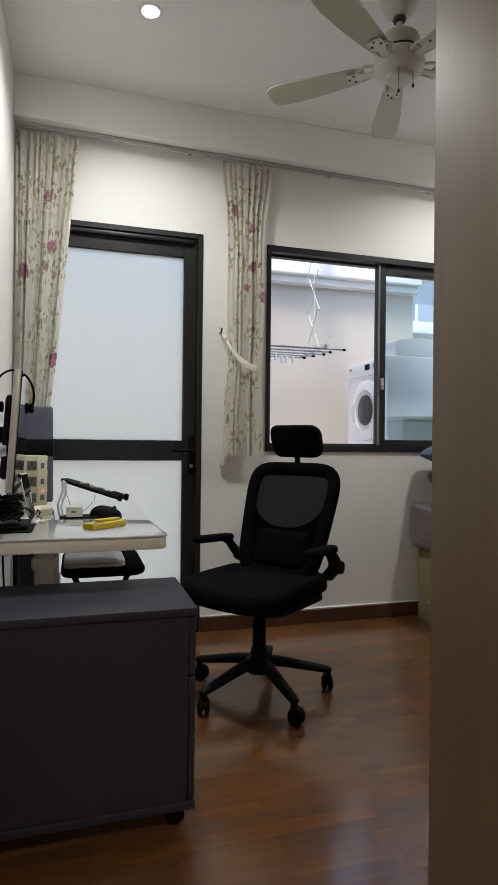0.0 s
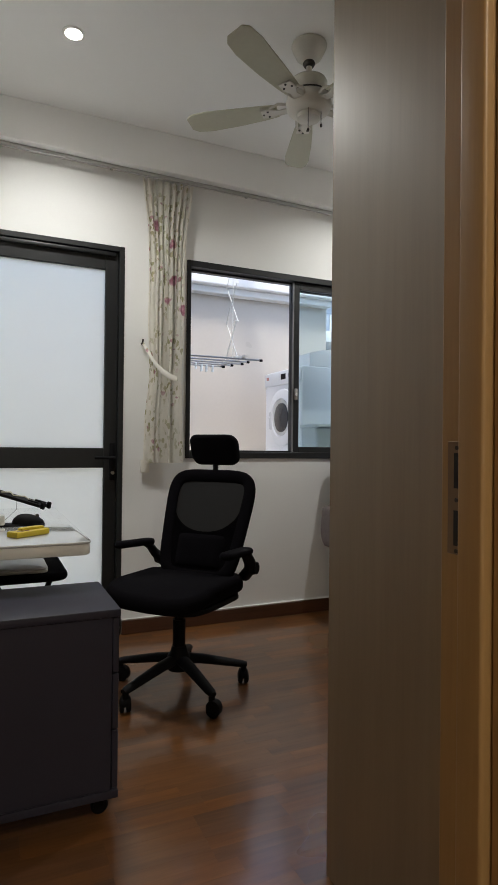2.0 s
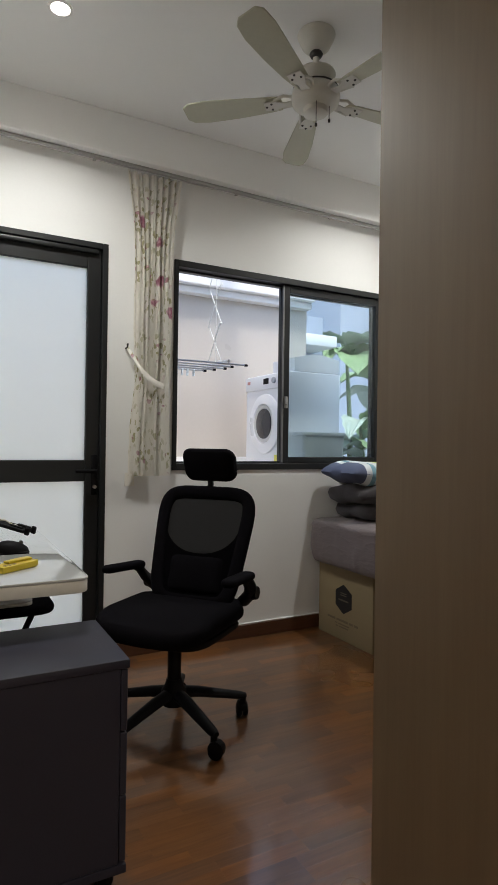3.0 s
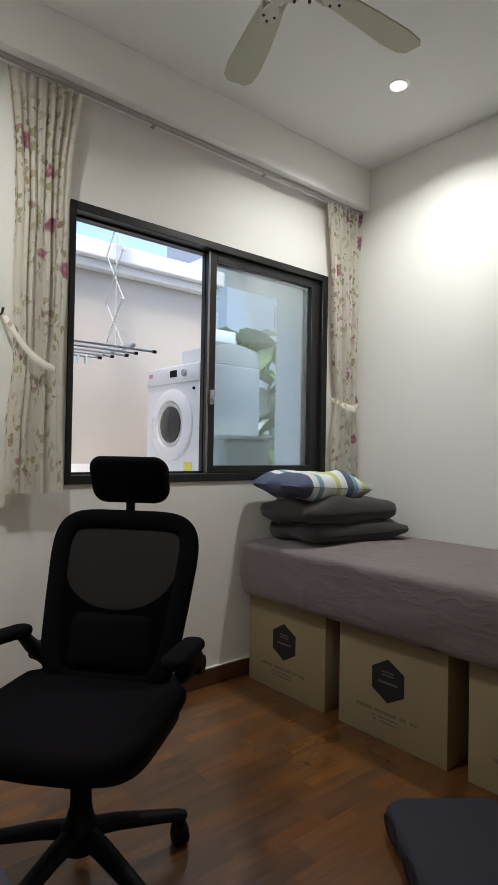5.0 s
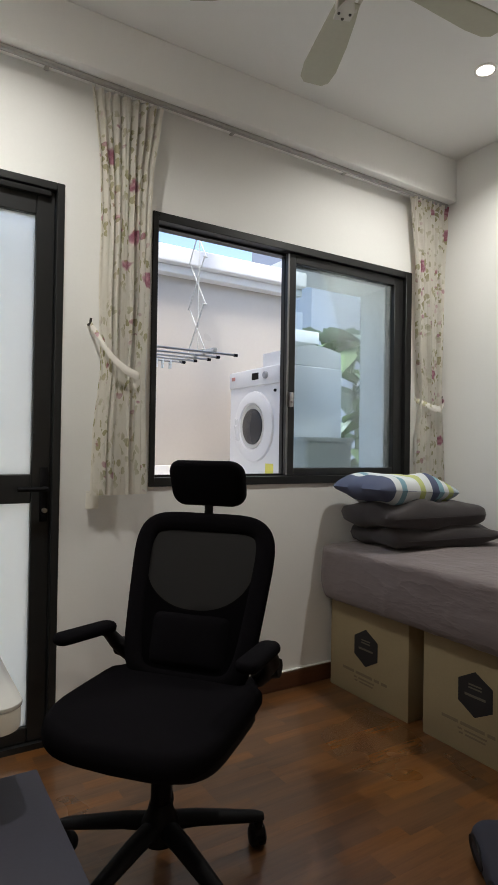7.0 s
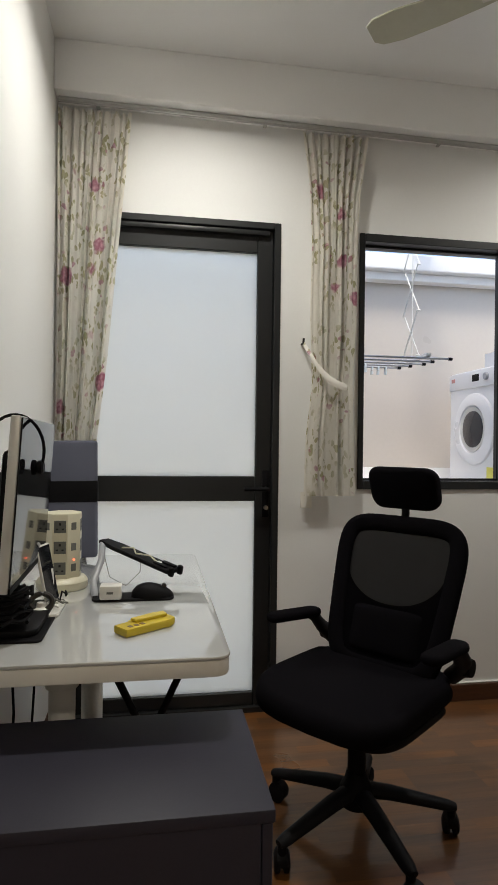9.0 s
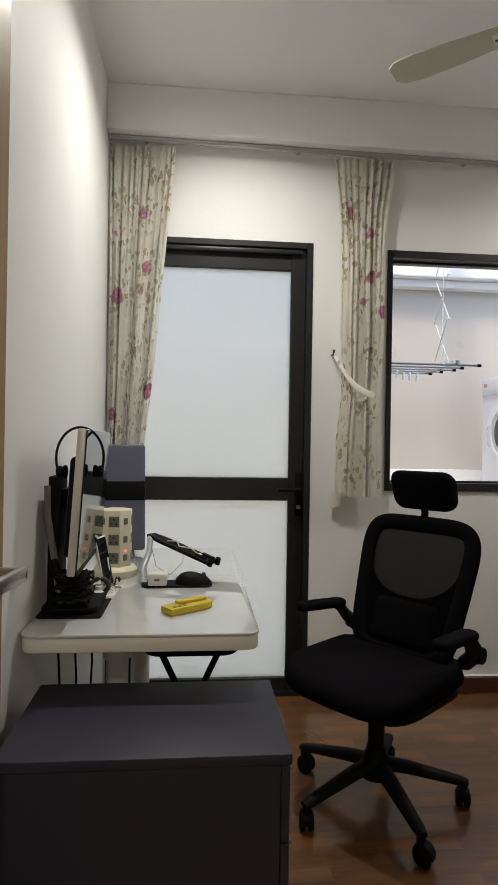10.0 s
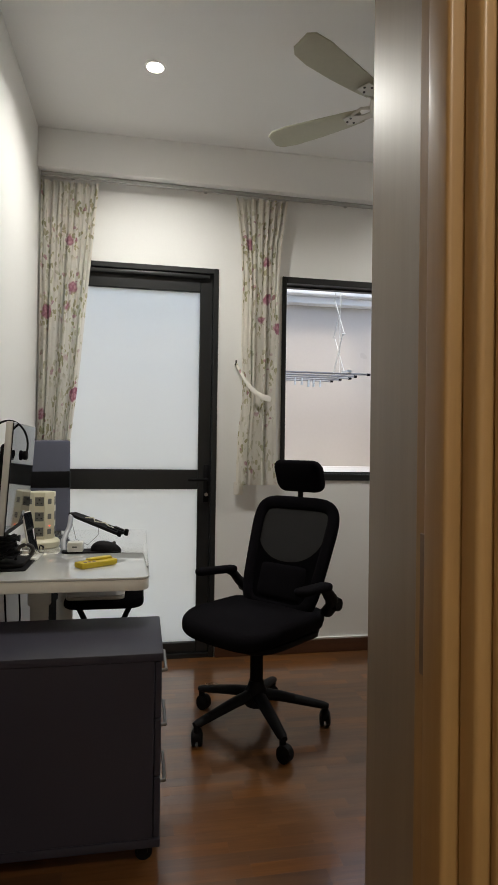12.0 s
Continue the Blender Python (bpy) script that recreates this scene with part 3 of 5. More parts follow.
for px_ in (4.08, 4.42):
    part("drain_pipe", tube([(px_, 7.02, 2.57), (px_, 7.02, 2.93)], 0.018, 10), M_YARDWHITE, neighbour)
part("roof", block(9.3, 12.8, 9.0, 22.2, 16.2, 9.3), M_YARDWHITE, neighbour)
for i in range(4):
    for k in range(3):
        wx, wz = 11.2 + i * 2.6, 1.2 + k * 2.7
        w_ob = part("window", block(wx, 12.97, wz, wx + 1.2, 12.995, wz + 1.3), M_APPLGREY, neighbour)
        part("frame", join(block(wx - 0.06, 12.94, wz - 0.06, wx + 1.26, 12.969, wz), block(wx - 0.06, 12.94, wz + 1.3, wx + 1.26, 12.969, wz + 1.36), block(wx + 0.57, 12.94, wz, wx + 0.63, 12.969, wz + 1.3)), M_YARDWHITE, w_ob)

# washing machine, facing the yard
washer = thing("washing_machine", "white front-loading washing machine on the platform", "washing machine", at(2.4, 4.1, 0.82))
wx0, wx1, wy0, wy1, wz0, wz1 = 2.15, 2.64, 3.79, 4.43, 0.84, 1.665
part("body", block(wx0, wy0, wz0, wx1, wy1, wz1, 0.014, 3), M_APPL, washer)
part("control_panel", block(wx0 - 0.012, wy0 + 0.01, 1.545, wx0 + 0.01, wy1 - 0.01, 1.655, 0.006, 2), M_APPL, washer)
part("display", block(wx0 - 0.015, 4.04, 1.585, wx0 - 0.011, 4.12, 1.63, 0.001, 1), M_BLACKPLASTIC, washer, "small dark display")
part("badge", block(wx0 - 0.0145, 4.34, 1.60, wx0 - 0.0115, 4.385, 1.625, 0.001, 1), surface("faded_red", (0.55, 0.25, 0.22), 0.5), washer)
part("dial", moved(turned([(0.024, 0), (0.024, 0.012), (0.020, 0.018)], n=24), at(wx0 - 0.011, 3.95, 1.605) @ pose(0, 0, 0, 0, -90, 0)), M_APPLGREY, washer)
part("knob", moved(turned([(0.01, 0), (0.009, 0.01)], n=14), at(wx0 - 0.001, 3.855, 1.50) @ pose(0, 0, 0, 0, -90, 0)), M_BLACKPLASTIC, washer)
wdoor = part("door", moved(turned([(0.235, 0), (0.232, 0.014), (0.205, 0.026), (0.158, 0.026), (0.148, 0.010), (0.0, 0.008)], n=48), at(wx0 - 0.002, 4.10, 1.275) @ pose(0, 0, 0, 0, -90, 0)), M_APPL, washer, "round white door ring")
part("door_rim", moved(turned([(0.147, 0.0105), (0.146, 0.020), (0.120, 0.014), (0.118, 0.0105)], n=40), at(wx0 - 0.002, 4.10, 1.275) @ pose(0, 0, 0, 0, -90, 0)), M_SILVER, wdoor)
part("door_glass", moved(turned([(0.119, 0.011), (0.117, 0.020), (0.08, 0.030), (0.0, 0.036)], n=40), at(wx0 - 0.002, 4.10, 1.275) @ pose(0, 0, 0, 0, -90, 0)), M_DRUM, wdoor, "dark convex door glass")
part("energy_label", block(wx0 - 0.0015, 3.87, 0.95, wx0 + 0.001, 3.96, 1.035), surface("yellow_paper", (0.72, 0.66, 0.12), 0.7), washer, "yellow energy label")
for fy in (3.84, 4.38):
    for fx in (2.2, 2.59):
        part("foot", turned([(0.02, 0), (0.02, 0.025)], (fx, fy, 0.82), 12), M_BLACKPLASTIC, washer)
crate = thing("appliance_cover", "white moulded lid resting on the washing machine", "lid", at(2.42, 3.95, 1.665))
lid = []
for i in range(9):
    a_ = i / 8
    lid.append((2.225 + 0.41 * a_, 1.768 + 0.035 * math.sin(math.pi * a_)))
bm = bmesh.new()
rows = []
for yv in (3.80, 4.12):
    rows.append([bm.verts.new((x_, yv, 1.667)) for x_ in (2.225,)] + [bm.verts.new((x_, yv, z_)) for x_, z_ in lid] + [bm.verts.new((2.635, yv, 1.667))])
for i in range(len(rows[0]) - 1):
    bm.faces.new((rows[0][i], rows[0][i + 1], rows[1][i + 1], rows[1][i]))
bm.faces.new(rows[0][::-1])
bm.faces.new(rows[1])
bm.faces.new((rows[0][0], rows[1][0], rows[1][-1], rows[0][-1]))
bmesh.ops.recalc_face_normals(bm, faces=bm.faces[:])
part("cover_top", bm, M_APPL, crate)

tub = thing("storage_tub", "light grey plastic tub on the platform by the window", "tub", at(2.28, 3.5, 0.82))
bm = plate(rounded(2.05, 3.40, 2.40, 3.64, 0.03), 0.82, 1.195)
for v in bm.verts:
    if v.co.z < 1:
        v.co.x, v.co.y = 2.225 + (v.co.x - 2.225) * 0.93, 3.52 + (v.co.y - 3.52) * 0.9
part("body", bm, surface("grey_tub_plastic", (0.40, 0.43, 0.43), 0.5, var=0.06), tub)
part("rim", plate(rounded(2.042, 3.392, 2.408, 3.648, 0.035), 1.175, 1.20, 0.004), surface("tub_rim", (0.46, 0.49, 0.49), 0.5, var=0.05), tub)

# ceiling-hung drying rack
rack = thing("drying_rack", "ceiling-hung clothes rack with steel rods and folding white links", "drying rack", at(1.1, 3.9, 1.62))
ROD_Y = (3.66, 3.78, 3.89, 3.99, 4.09)
ROD_E = (1.749, 1.70, 1.70, 1.66, 1.63)
for yv, xe in zip(ROD_Y, ROD_E):
    r_ = part("rod", tube([(-0.6, yv, 1.654), (xe - 0.02, yv, 1.654)], 0.0065), M_ROD, rack)
    part("end_cap", tube([(xe - 0.022, yv, 1.654), (xe, yv, 1.654)], 0.009), M_BLACKPLASTIC, r_)
for xb in (1.60, -0.2):
    part("cross_bar", block(xb - 0.012, 3.64, 1.662, xb + 0.012, 4.11, 1.682, 0.003, 1), M_WHITEPLASTIC, rack)
    zs = (1.69, 1.95, 2.22, 2.50, 2.78)
    for i, (za, zb) in enumerate(zip(zs, zs[1:])):
        for s_ in (-1, 1):
            part("link", tube([(xb + s_ * 0.006, 3.88 - s_ * 0.10, za), (xb + s_ * 0.006, 3.88 + s_ * 0.10, zb)], 0.0034, 8), M_WHITEPLASTIC, rack)
    for z_ in zs:
        part("pivot", tube([(xb - 0.012, 3.78, z_), (xb + 0.012, 3.78, z_)], 0.005, 8), M_WHITEPLASTIC, rack)
    part("hanger_cord", tube([(xb, 3.86, 1.67), (xb, 3.86, 2.9)], 0.003, 6), M_WHITEPLASTIC, rack)
part("ceiling_bar", block(-0.9, 3.80, 2.86, 2.0, 3.92, 2.90, 0.005, 1), M_WHITEPLASTIC, rack)
for bx in (-0.95, 1.9):
    part("beam_bracket", block(bx, 3.2, 2.90, bx + 0.1, 4.9, 2.96), M_YARDWHITE, rack)


def peg(x, y, n):
    p_ = thing("clothes_peg", "small clear plastic peg clipped on a rod", "peg", at(x, y, 1.60), "pegs on the drying rack")
    part("jaw", join(block(x - 0.005, y - 0.013, 1.608, x + 0.005, y - 0.006, 1.664, 0.001, 1), block(x - 0.005, y + 0.006, 1.608, x + 0.005, y + 0.013, 1.664, 0.001, 1)), M_PEG, p_)
    part("spring", tube([(x, y - 0.014, 1.632), (x, y + 0.014, 1.632)], 0.003, 8), M_CHROME, p_)


for i, (px, py) in enumerate(((1.31, 3.99), (1.36, 3.99), (1.44, 4.09), (1.48, 4.09), (1.53, 4.09), (1.18, 3.99))):
    peg(px, py, i)


# plants past the yard wall
def big_leaf(base, aim, length, width, droop, mat, parent, seed):
    rnd = random.Random(seed)
    bm = bmesh.new()
    n, w = 14, 4
    side = Vector((-aim[1], aim[0], 0)).normalized()
    grid = []
    p0 = Vector(base)
    for i in range(n + 1):
        s_ = i / n
        mid = p0 + Vector(aim) * length * s_ + Vector((0, 0, 0.55 * length * s_ - droop * length * s_ * s_))
        hw = width * (math.sin(math.pi * min(1, s_ ** 0.8)) ** 0.6 if 0 < s_ < 1 else 0.02) * (1 + 0.12 * rnd.uniform(-1, 1))
        row = [bm.verts.new(mid + side * hw * k / w + Vector((0, 0, 0.35 * hw * abs(k / w) - 0.02 * (k % 2)))) for k in range(-w, w + 1)]
        grid.append(row)
    for i in range(n):
        for k in range(2 * w):
            bm.faces.new((grid[i][k], grid[i][k + 1], grid[i + 1][k + 1], grid[i + 1][k]))
    return part("leaf", bm, mat, parent)


def plant(x, y, count, height, spread, seed, mats, label, low=0.35, broad=0.28):
    rnd = random.Random(seed)
    t_ = thing("garden_plant", label, "plant", at(x, y, -0.05), "plants past the yard")
    part("stem", tube([(x, y, -0.05), (x + 0.05, y, height * 0.4), (x, y + 0.05, height * 0.8)], [0.05, 0.04, 0.025]), surface("stem", (0.22, 0.26, 0.13), 0.6), t_)
    for i in range(count):
        a_ = 2.4 * i + rnd.uniform(-0.3, 0.3)
        h_ = height * rnd.uniform(low, 0.85)
        ln = spread * rnd.uniform(0.7, 1.15)
        big_leaf((x, y, h_), (math.cos(a_), math.sin(a_), 0), ln, ln * broad * rnd.uniform(0.8, 1.2), rnd.uniform(0.55, 1.0), rnd.choice(mats), t_, seed * 31 + i)


plant(5.3, 7.15, 9, 3.1, 0.72, 3, [M_LEAF, M_LEAF, M_LEAFPALE], "tall plant with broad green paddle leaves", 0.74, 0.42)
plant(5.25, 6.75, 16, 1.75, 0.8, 5, [M_LEAFPALE, M_LEAFPALE, M_LEAF], "low bush of pale broad leaves", 0.25, 0.36)
plant(6.3, 7.7, 9, 2.7, 0.8, 8, [M_LEAF, M_LEAFPALE], "tall plant with broad green paddle leaves", 0.6, 0.36)

# ---- fittings on ceiling and walls ----
for lx, ly in LAMPS:
    dl = thing("downlight", "small round recessed ceiling downlight, lit", "ceiling light", at(lx, ly, CEIL), "ceiling downlights")
    part("trim_ring", turned([(0.047, 0), (0.046, -0.004), (0.036, -0.005), (0.032, 0.0)], (lx, ly, CEIL), 36), M_TRIM, dl)
    part("diffuser", turned([(0.0315, -0.001), (0.0315, -0.003), (0.025, -0.0045), (0.0, -0.005)], (lx, ly, CEIL), 36), M_LAMP, dl).visible_shadow = False
# fixture for the assumed hall lamp, always behind the camera
hl = thing("hall_ceiling_light", "round warm ceiling light assumed in the hall, out of view", "ceiling light", at(0.40, -0.9, CEIL))
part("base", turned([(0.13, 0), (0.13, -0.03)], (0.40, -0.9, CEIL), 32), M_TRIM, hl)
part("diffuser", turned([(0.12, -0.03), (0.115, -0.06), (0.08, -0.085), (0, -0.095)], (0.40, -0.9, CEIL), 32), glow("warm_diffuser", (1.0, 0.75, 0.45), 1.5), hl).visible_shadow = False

# ceiling fan at rest
FX, FY = 1.183, 2.03
fan = thing("ceiling_fan", "off-white five-blade ceiling fan on a short rod", "ceiling fan", at(FX, FY, CEIL))


def fan_turned(profile, n=40):
    return turned(profile, (FX, FY, CEIL), n)


part("canopy", fan_turned([(0.074, 0), (0.076, -0.006), (0.070, -0.022), (0.055, -0.052), (0.038, -0.068), (0.020, -0.073)]), M_FANBODY, fan)
part("ball_joint", fan_turned([(0.012, -0.068), (0.024, -0.073), (0.027, -0.081), (0.021, -0.091), (0.013, -0.094)], 24), M_DARKMETAL, fan)
part("rod", fan_turned([(0.0125, -0.088), (0.0125, -0.13), (0.018, -0.132), (0.018, -0.142)], 20), M_FANBODY, fan)
part("motor_cover", fan_turned([(0.016, -0.138), (0.05, -0.145), (0.074, -0.155), (0.079, -0.165), (0.070, -0.182), (0.052, -0.204), (0.042, -0.212)]), M_FANBODY, fan)
motor = part("motor", fan_turned([(0.042, -0.211), (0.078, -0.216), (0.094, -0.232), (0.098, -0.256), (0.092, -0.278), (0.078, -0.290), (0.045, -0.300), (0.0, -0.303)]), M_FANBODY, fan)
part("vent_band", fan_turned([(0.0905, -0.2205), (0.0905, -0.2255), (0.066, -0.228), (0.066, -0.2165)]), M_DARKMETAL, motor)
part("switch_housing", fan_turned([(0.05, -0.299), (0.048, -0.318), (0.036, -0.325), (0.0, -0.327)]), M_FANBODY, fan)
for i in range(5):
    m_ = at(FX, FY, CEIL - 0.262) @ pose(0, 0, 0, 0, 0, -4 + 72 * i)
    br = part("blade_arm", moved(join(
        plate([(0.088, -0.022), (0.125, -0.014), (0.165, -0.03), (0.205, -0.028), (0.205, 0.028), (0.165, 0.03), (0.125, 0.014), (0.088, 0.022)], -0.008, -0.003, 0.0015, 1),
        tube([(0.09, -0.028, 0.006), (0.125, -0.038, 0.008), (0.165, -0.03, -0.004)], 0.006, 8),
        tube([(0.09, 0.028, 0.006), (0.125, 0.038, 0.008), (0.165, 0.03, -0.004)], 0.006, 8)), m_), M_FANBODY, fan)
    for sx_, sy_ in ((0.175, -0.018), (0.175, 0.018), (0.196, 0.0)):
        part("screw", moved(turned([(0.005, 0), (0.004, -0.003)], n=10), m_ @ at(sx_, sy_, -0.008)), M_DARKMETAL, br)
    pts = [(0.135, -0.036), (0.20, -0.046), (0.32, -0.058), (0.45, -0.064), (0.515, -0.056), (0.54, -0.036), (0.545, 0.030), (0.52, 0.05), (0.45, 0.056), (0.32, 0.048), (0.20, 0.040), (0.135, 0.034)]
    part("blade", moved(plate(pts, -0.0025, 0.0035, 0.0015, 1), m_ @ pose(0, 0, 0.002, 10)), M_FANBLADE, fan)
for dx, dy, ln in ((0.035, -0.045, 0.05), (-0.03, -0.05, 0.085)):
    chain = part("pull_chain", tube([(FX + dx, FY + dy, CEIL - 0.298), (FX + dx, FY + dy, CEIL - 0.30 - ln)], 0.0015, 6), M_DARKMETAL, fan)
    part("chain_bob", turned([(0.002, 0), (0.005, -0.004), (0.005, -0.012), (0.002, -0.016)], (FX + dx, FY + dy, CEIL - 0.299 - ln), 12), M_DARKMETAL, chain)

# curtain track
track = thing("curtain_rail", "white curtain rail under the pelmet", "curtain rail", at(1.2, 3.02, 2.5))
part("rail", sagging(join(block(XW + 0.01, 3.008, 2.515, XE - 0.01, 3.026, 2.5295, 0.003, 1), block(XW + 0.01, 3.014, 2.508, XE - 0.01, 3.02, 2.516)), 2.6), M_RAIL, track)
for bx in (-0.15, 0.55, 1.35, 2.0, 2.62):
    part("bracket", sagging(block(bx - 0.008, 3.027, 2.5225, bx + 0.008, 3.074, 2.5297, 0.002, 1), 2.6), M_RAIL, track)


def curtain(edges, z0, z1, pleats, seed, label, tie=None, tie_dir=1, flare=0.0):
    """Gathered curtain; edges: (z, left, right) from top to bottom. The cloth's UV is its unfolded width."""
    top_w = 0.34
    c_ = thing("curtain", label, "curtain", at((edges[0][1] + edges[0][2]) / 2, 3.02, z0), "floral curtains")
    rnd = random.Random(seed)
    nx, nz = pleats * 12, 64
    bm = bmesh.new()
    uvl = bm.loops.layers.uv.new("UVMap")
    ph = [rnd.uniform(-0.35, 0.35) for _ in range(pleats + 1)]
    amp = [rnd.uniform(0.75, 1.15) for _ in range(pleats + 1)]
    keep = [2.4 if i % 3 == seed % 3 else (0.10, 0.05, 0.16)[(i + seed) % 3] for i in range(pleats + 1)]
    zz = [e[0] for e in edges][::-1]
    grid = []
    for j in range(nz + 1):
        z = z1 + (z0 - z1) * j / nz
        l = float(np.interp(z, zz, [e[1] for e in edges][::-1]))
        r = float(np.interp(z, zz, [e[2] for e in edges][::-1]))
        s = (z1 - z) / (z1 - z0)
        row = []
        for i in range(nx + 1):
            u = i / nx
            k = min(pleats - 1, int(u * pleats))
            fr = u * pleats - k - 0.5 - ph[k] * 0.5
            low = min(1, max(0, (s - 0.12) / 0.35))
            sharp = 1.0 - 2.0 * math.exp(-(fr / (0.17 + 0.05 * amp[k] + (0.06 * low if keep[k] > 1 else 0))) ** 2) + 0.2 * math.sin(2 * math.pi * u * pleats * 2 + 5 * ph[k])
            depth = (0.0068 + 0.002 * math.sin(math.pi * min(1, s * 1.4))) * amp[k]
            depth *= (1 + (keep[k] - 1) * low) * (1 + 1.1 * math.exp(-(s / 0.13) ** 2))
            gather = 0.6 if tie and abs(z - tie) < 0.07 else 1.0
            pinch = 1 - 0.45 * math.exp(-((s - 0.035) / 0.02) ** 2)
            sway = 0.006 * noise.noise(Vector((u * 3 + seed, z * 2.2, 0)))
            x = l + (r - l) * (u + 0.012 * math.sin(2 * math.pi * u * pleats + 1.1) * (0.4 + s))
            row.append((bm.verts.new((x, 3.022 - depth * gather * pinch * sharp + sway, z)), u * top_w, z))
        grid.append(row)
    for j in range(nz):
        for i in range(nx):
            q = (grid[j][i], grid[j][i + 1], grid[j + 1][i + 1], grid[j + 1][i])
            f = bm.faces.new([v[0] for v in q])
            for lp, v in zip(f.loops, q):
                lp[uvl].uv = (v[1] + seed * 0.37, v[2])
    bmesh.ops.solidify(bm, geom=bm.faces[:], thickness=0.0015)
    part("cloth", bm, M_CURTAIN, c_, smooth=60)
    for i in range(pleats):
        xx = edges[0][1] + (edges[0][2] - edges[0][1]) * (i + 0.5) / pleats
        part("hook", tube([(xx, 3.03, z1 - 0.02), (xx, 3.026, z1), (xx, 3.018, 2.51)], 0.0015, 6), M_WHITEPLASTIC, c_)
    return c_


def tieback(points, label):
    t_ = thing("curtain_tieback", label, "tieback", at(*points[0]), "curtain tiebacks")
    bm = bmesh.new()
    uvl = bm.loops.layers.uv.new("UVMap")
    rings = []
    n = len(points)
    for i, p_ in enumerate(points):
        w = 0.013 + 0.004 * math.sin(math.pi * i / (n - 1))
        rings.append([bm.verts.new((p_[0], p_[1] + dy, p_[2] + dz * w)) for dy, dz in ((0, 1), (-0.0025, 0.5), (-0.0025, -0.5), (0, -1), (0.0015, -0.5), (0.0015, 0.5))])
    for i, (a_, b_) in enumerate(zip(rings, rings[1:])):
        for k in range(6):
            f = bm.faces.new((a_[k], a_[(k + 1) % 6], b_[(k + 1) % 6], b_[k]))
            for lp in f.loops:
                lp[uvl].uv = (lp.vert.co.x * 1.1 + 3.66, lp.vert.co.z + 0.52)
    bm.faces.new(rings[0][::-1])
    bm.faces.new(rings[-1])
    bmesh.ops.recalc_face_normals(bm, faces=bm.faces[:])
    part("band", bm, M_CURTAIN, t_, smooth=60)
    part("wall_hook", join(tube([(points[0][0], 3.074, points[0][2]), (points[0][0], 3.045, points[0][2]), (points[0][0], 3.038, points[0][2] + 0.02)], 0.005, 8)), M_DARKMETAL, t_)


curtain([(2.503, -0.303, -0.012), (2.03, -0.30, -0.055), (1.5, -0.298, -0.10), (1.16, -0.30, -0.138), (0.94, -0.30, -0.15)], 0.94, 2.503, 9, 1, "cream floral curtain drawn to the side of the glazed door")
curtain([(2.500, 0.705, 1.000), (2.25, 0.74, 0.965), (2.03, 0.752, 0.957), (1.7, 0.748, 0.957), (1.42, 0.76, 0.942), (1.2, 0.735, 0.95), (0.94, 0.727, 0.958)], 0.94, 2.500, 8, 2, "cream floral curtain tied back between door and window", tie=1.42)
curtain([(2.500, 2.435, 2.722), (2.2, 2.475, 2.712), (1.7, 2.50, 2.705), (1.42, 2.53, 2.70), (1.2, 2.495, 2.715), (0.94, 2.495, 2.728)], 0.94, 2.500, 8, 3, "cream floral curtain tied back beside the window", tie=1.42)
tieback([(0.728 + 0.225 * s, 3.045 - 0.065 * math.sin(math.pi * min(1, s * 1.15)) ** 0.5, 1.60 - 0.19 * (1 - (1 - s) ** 3.2)) for s in [i / 12 for i in range(13)]], "floral cloth band holding the curtain, hooked to the wall")
tieback([(2.725 - 0.215 * s, 3.045 - 0.065 * math.sin(math.pi * min(1, s * 1.1)) ** 0.5, 1.42 - 0.06 * math.sin(math.pi * s)) for s in [i / 12 for i in range(13)]], "floral cloth band holding the corner curtain")
strip = thing("curtain_strap", "loose end of a cloth strap below the curtain hem", "strap", at(0.74, 3.05, 0.9))
part("strap", block(0.725, 3.05, 0.885, 0.775, 3.056, 0.955, 0.002, 1), M_CURTAIN, strip)

# ---- wardrobe beside the doorway ----
wardrobe = thing("wardrobe", "tall beige wood-veneer wardrobe beside the doorway", "wardrobe", at(1.3, 0.78, 0))
part("side_panel", block(0.71, 0.503, 0.0, 0.73, 1.078, 2.40, 0.002, 1), M_WARDROBE, wardrobe)
part("side_panel", block(1.89, 0.503, 0.0, 1.91, 1.06, 2.40, 0.002, 1), M_WARDROBE, wardrobe)
part("top_panel", block(0.73, 0.503, 2.38, 1.89, 1.06, 2.40), M_WARDROBE, wardrobe)
part("back_panel", block(0.73, 0.503, 0.05, 1.89, 0.512, 2.38), M_WARDROBE, wardrobe)
part("plinth", block(0.73, 0.56, 0, 1.89, 1.03, 0.06), M_WARDROBE, wardrobe)
for xa in (0.732, 1.312):
    wd = part("door", block(xa, 1.058, 0.065, xa + 0.576, 1.077, 2.378, 0.002, 1), M_WARDROBE, wardrobe)
    hx = xa + (0.54 if xa < 1 else 0.036)
    part("handle", tube([(hx, 1.078, 1.0), (hx, 1.10, 1.0), (hx, 1.10, 1.15), (hx, 1.078, 1.15)], 0.006), M_CHROME, wd)

# ---- bed on cardboard boxes ----


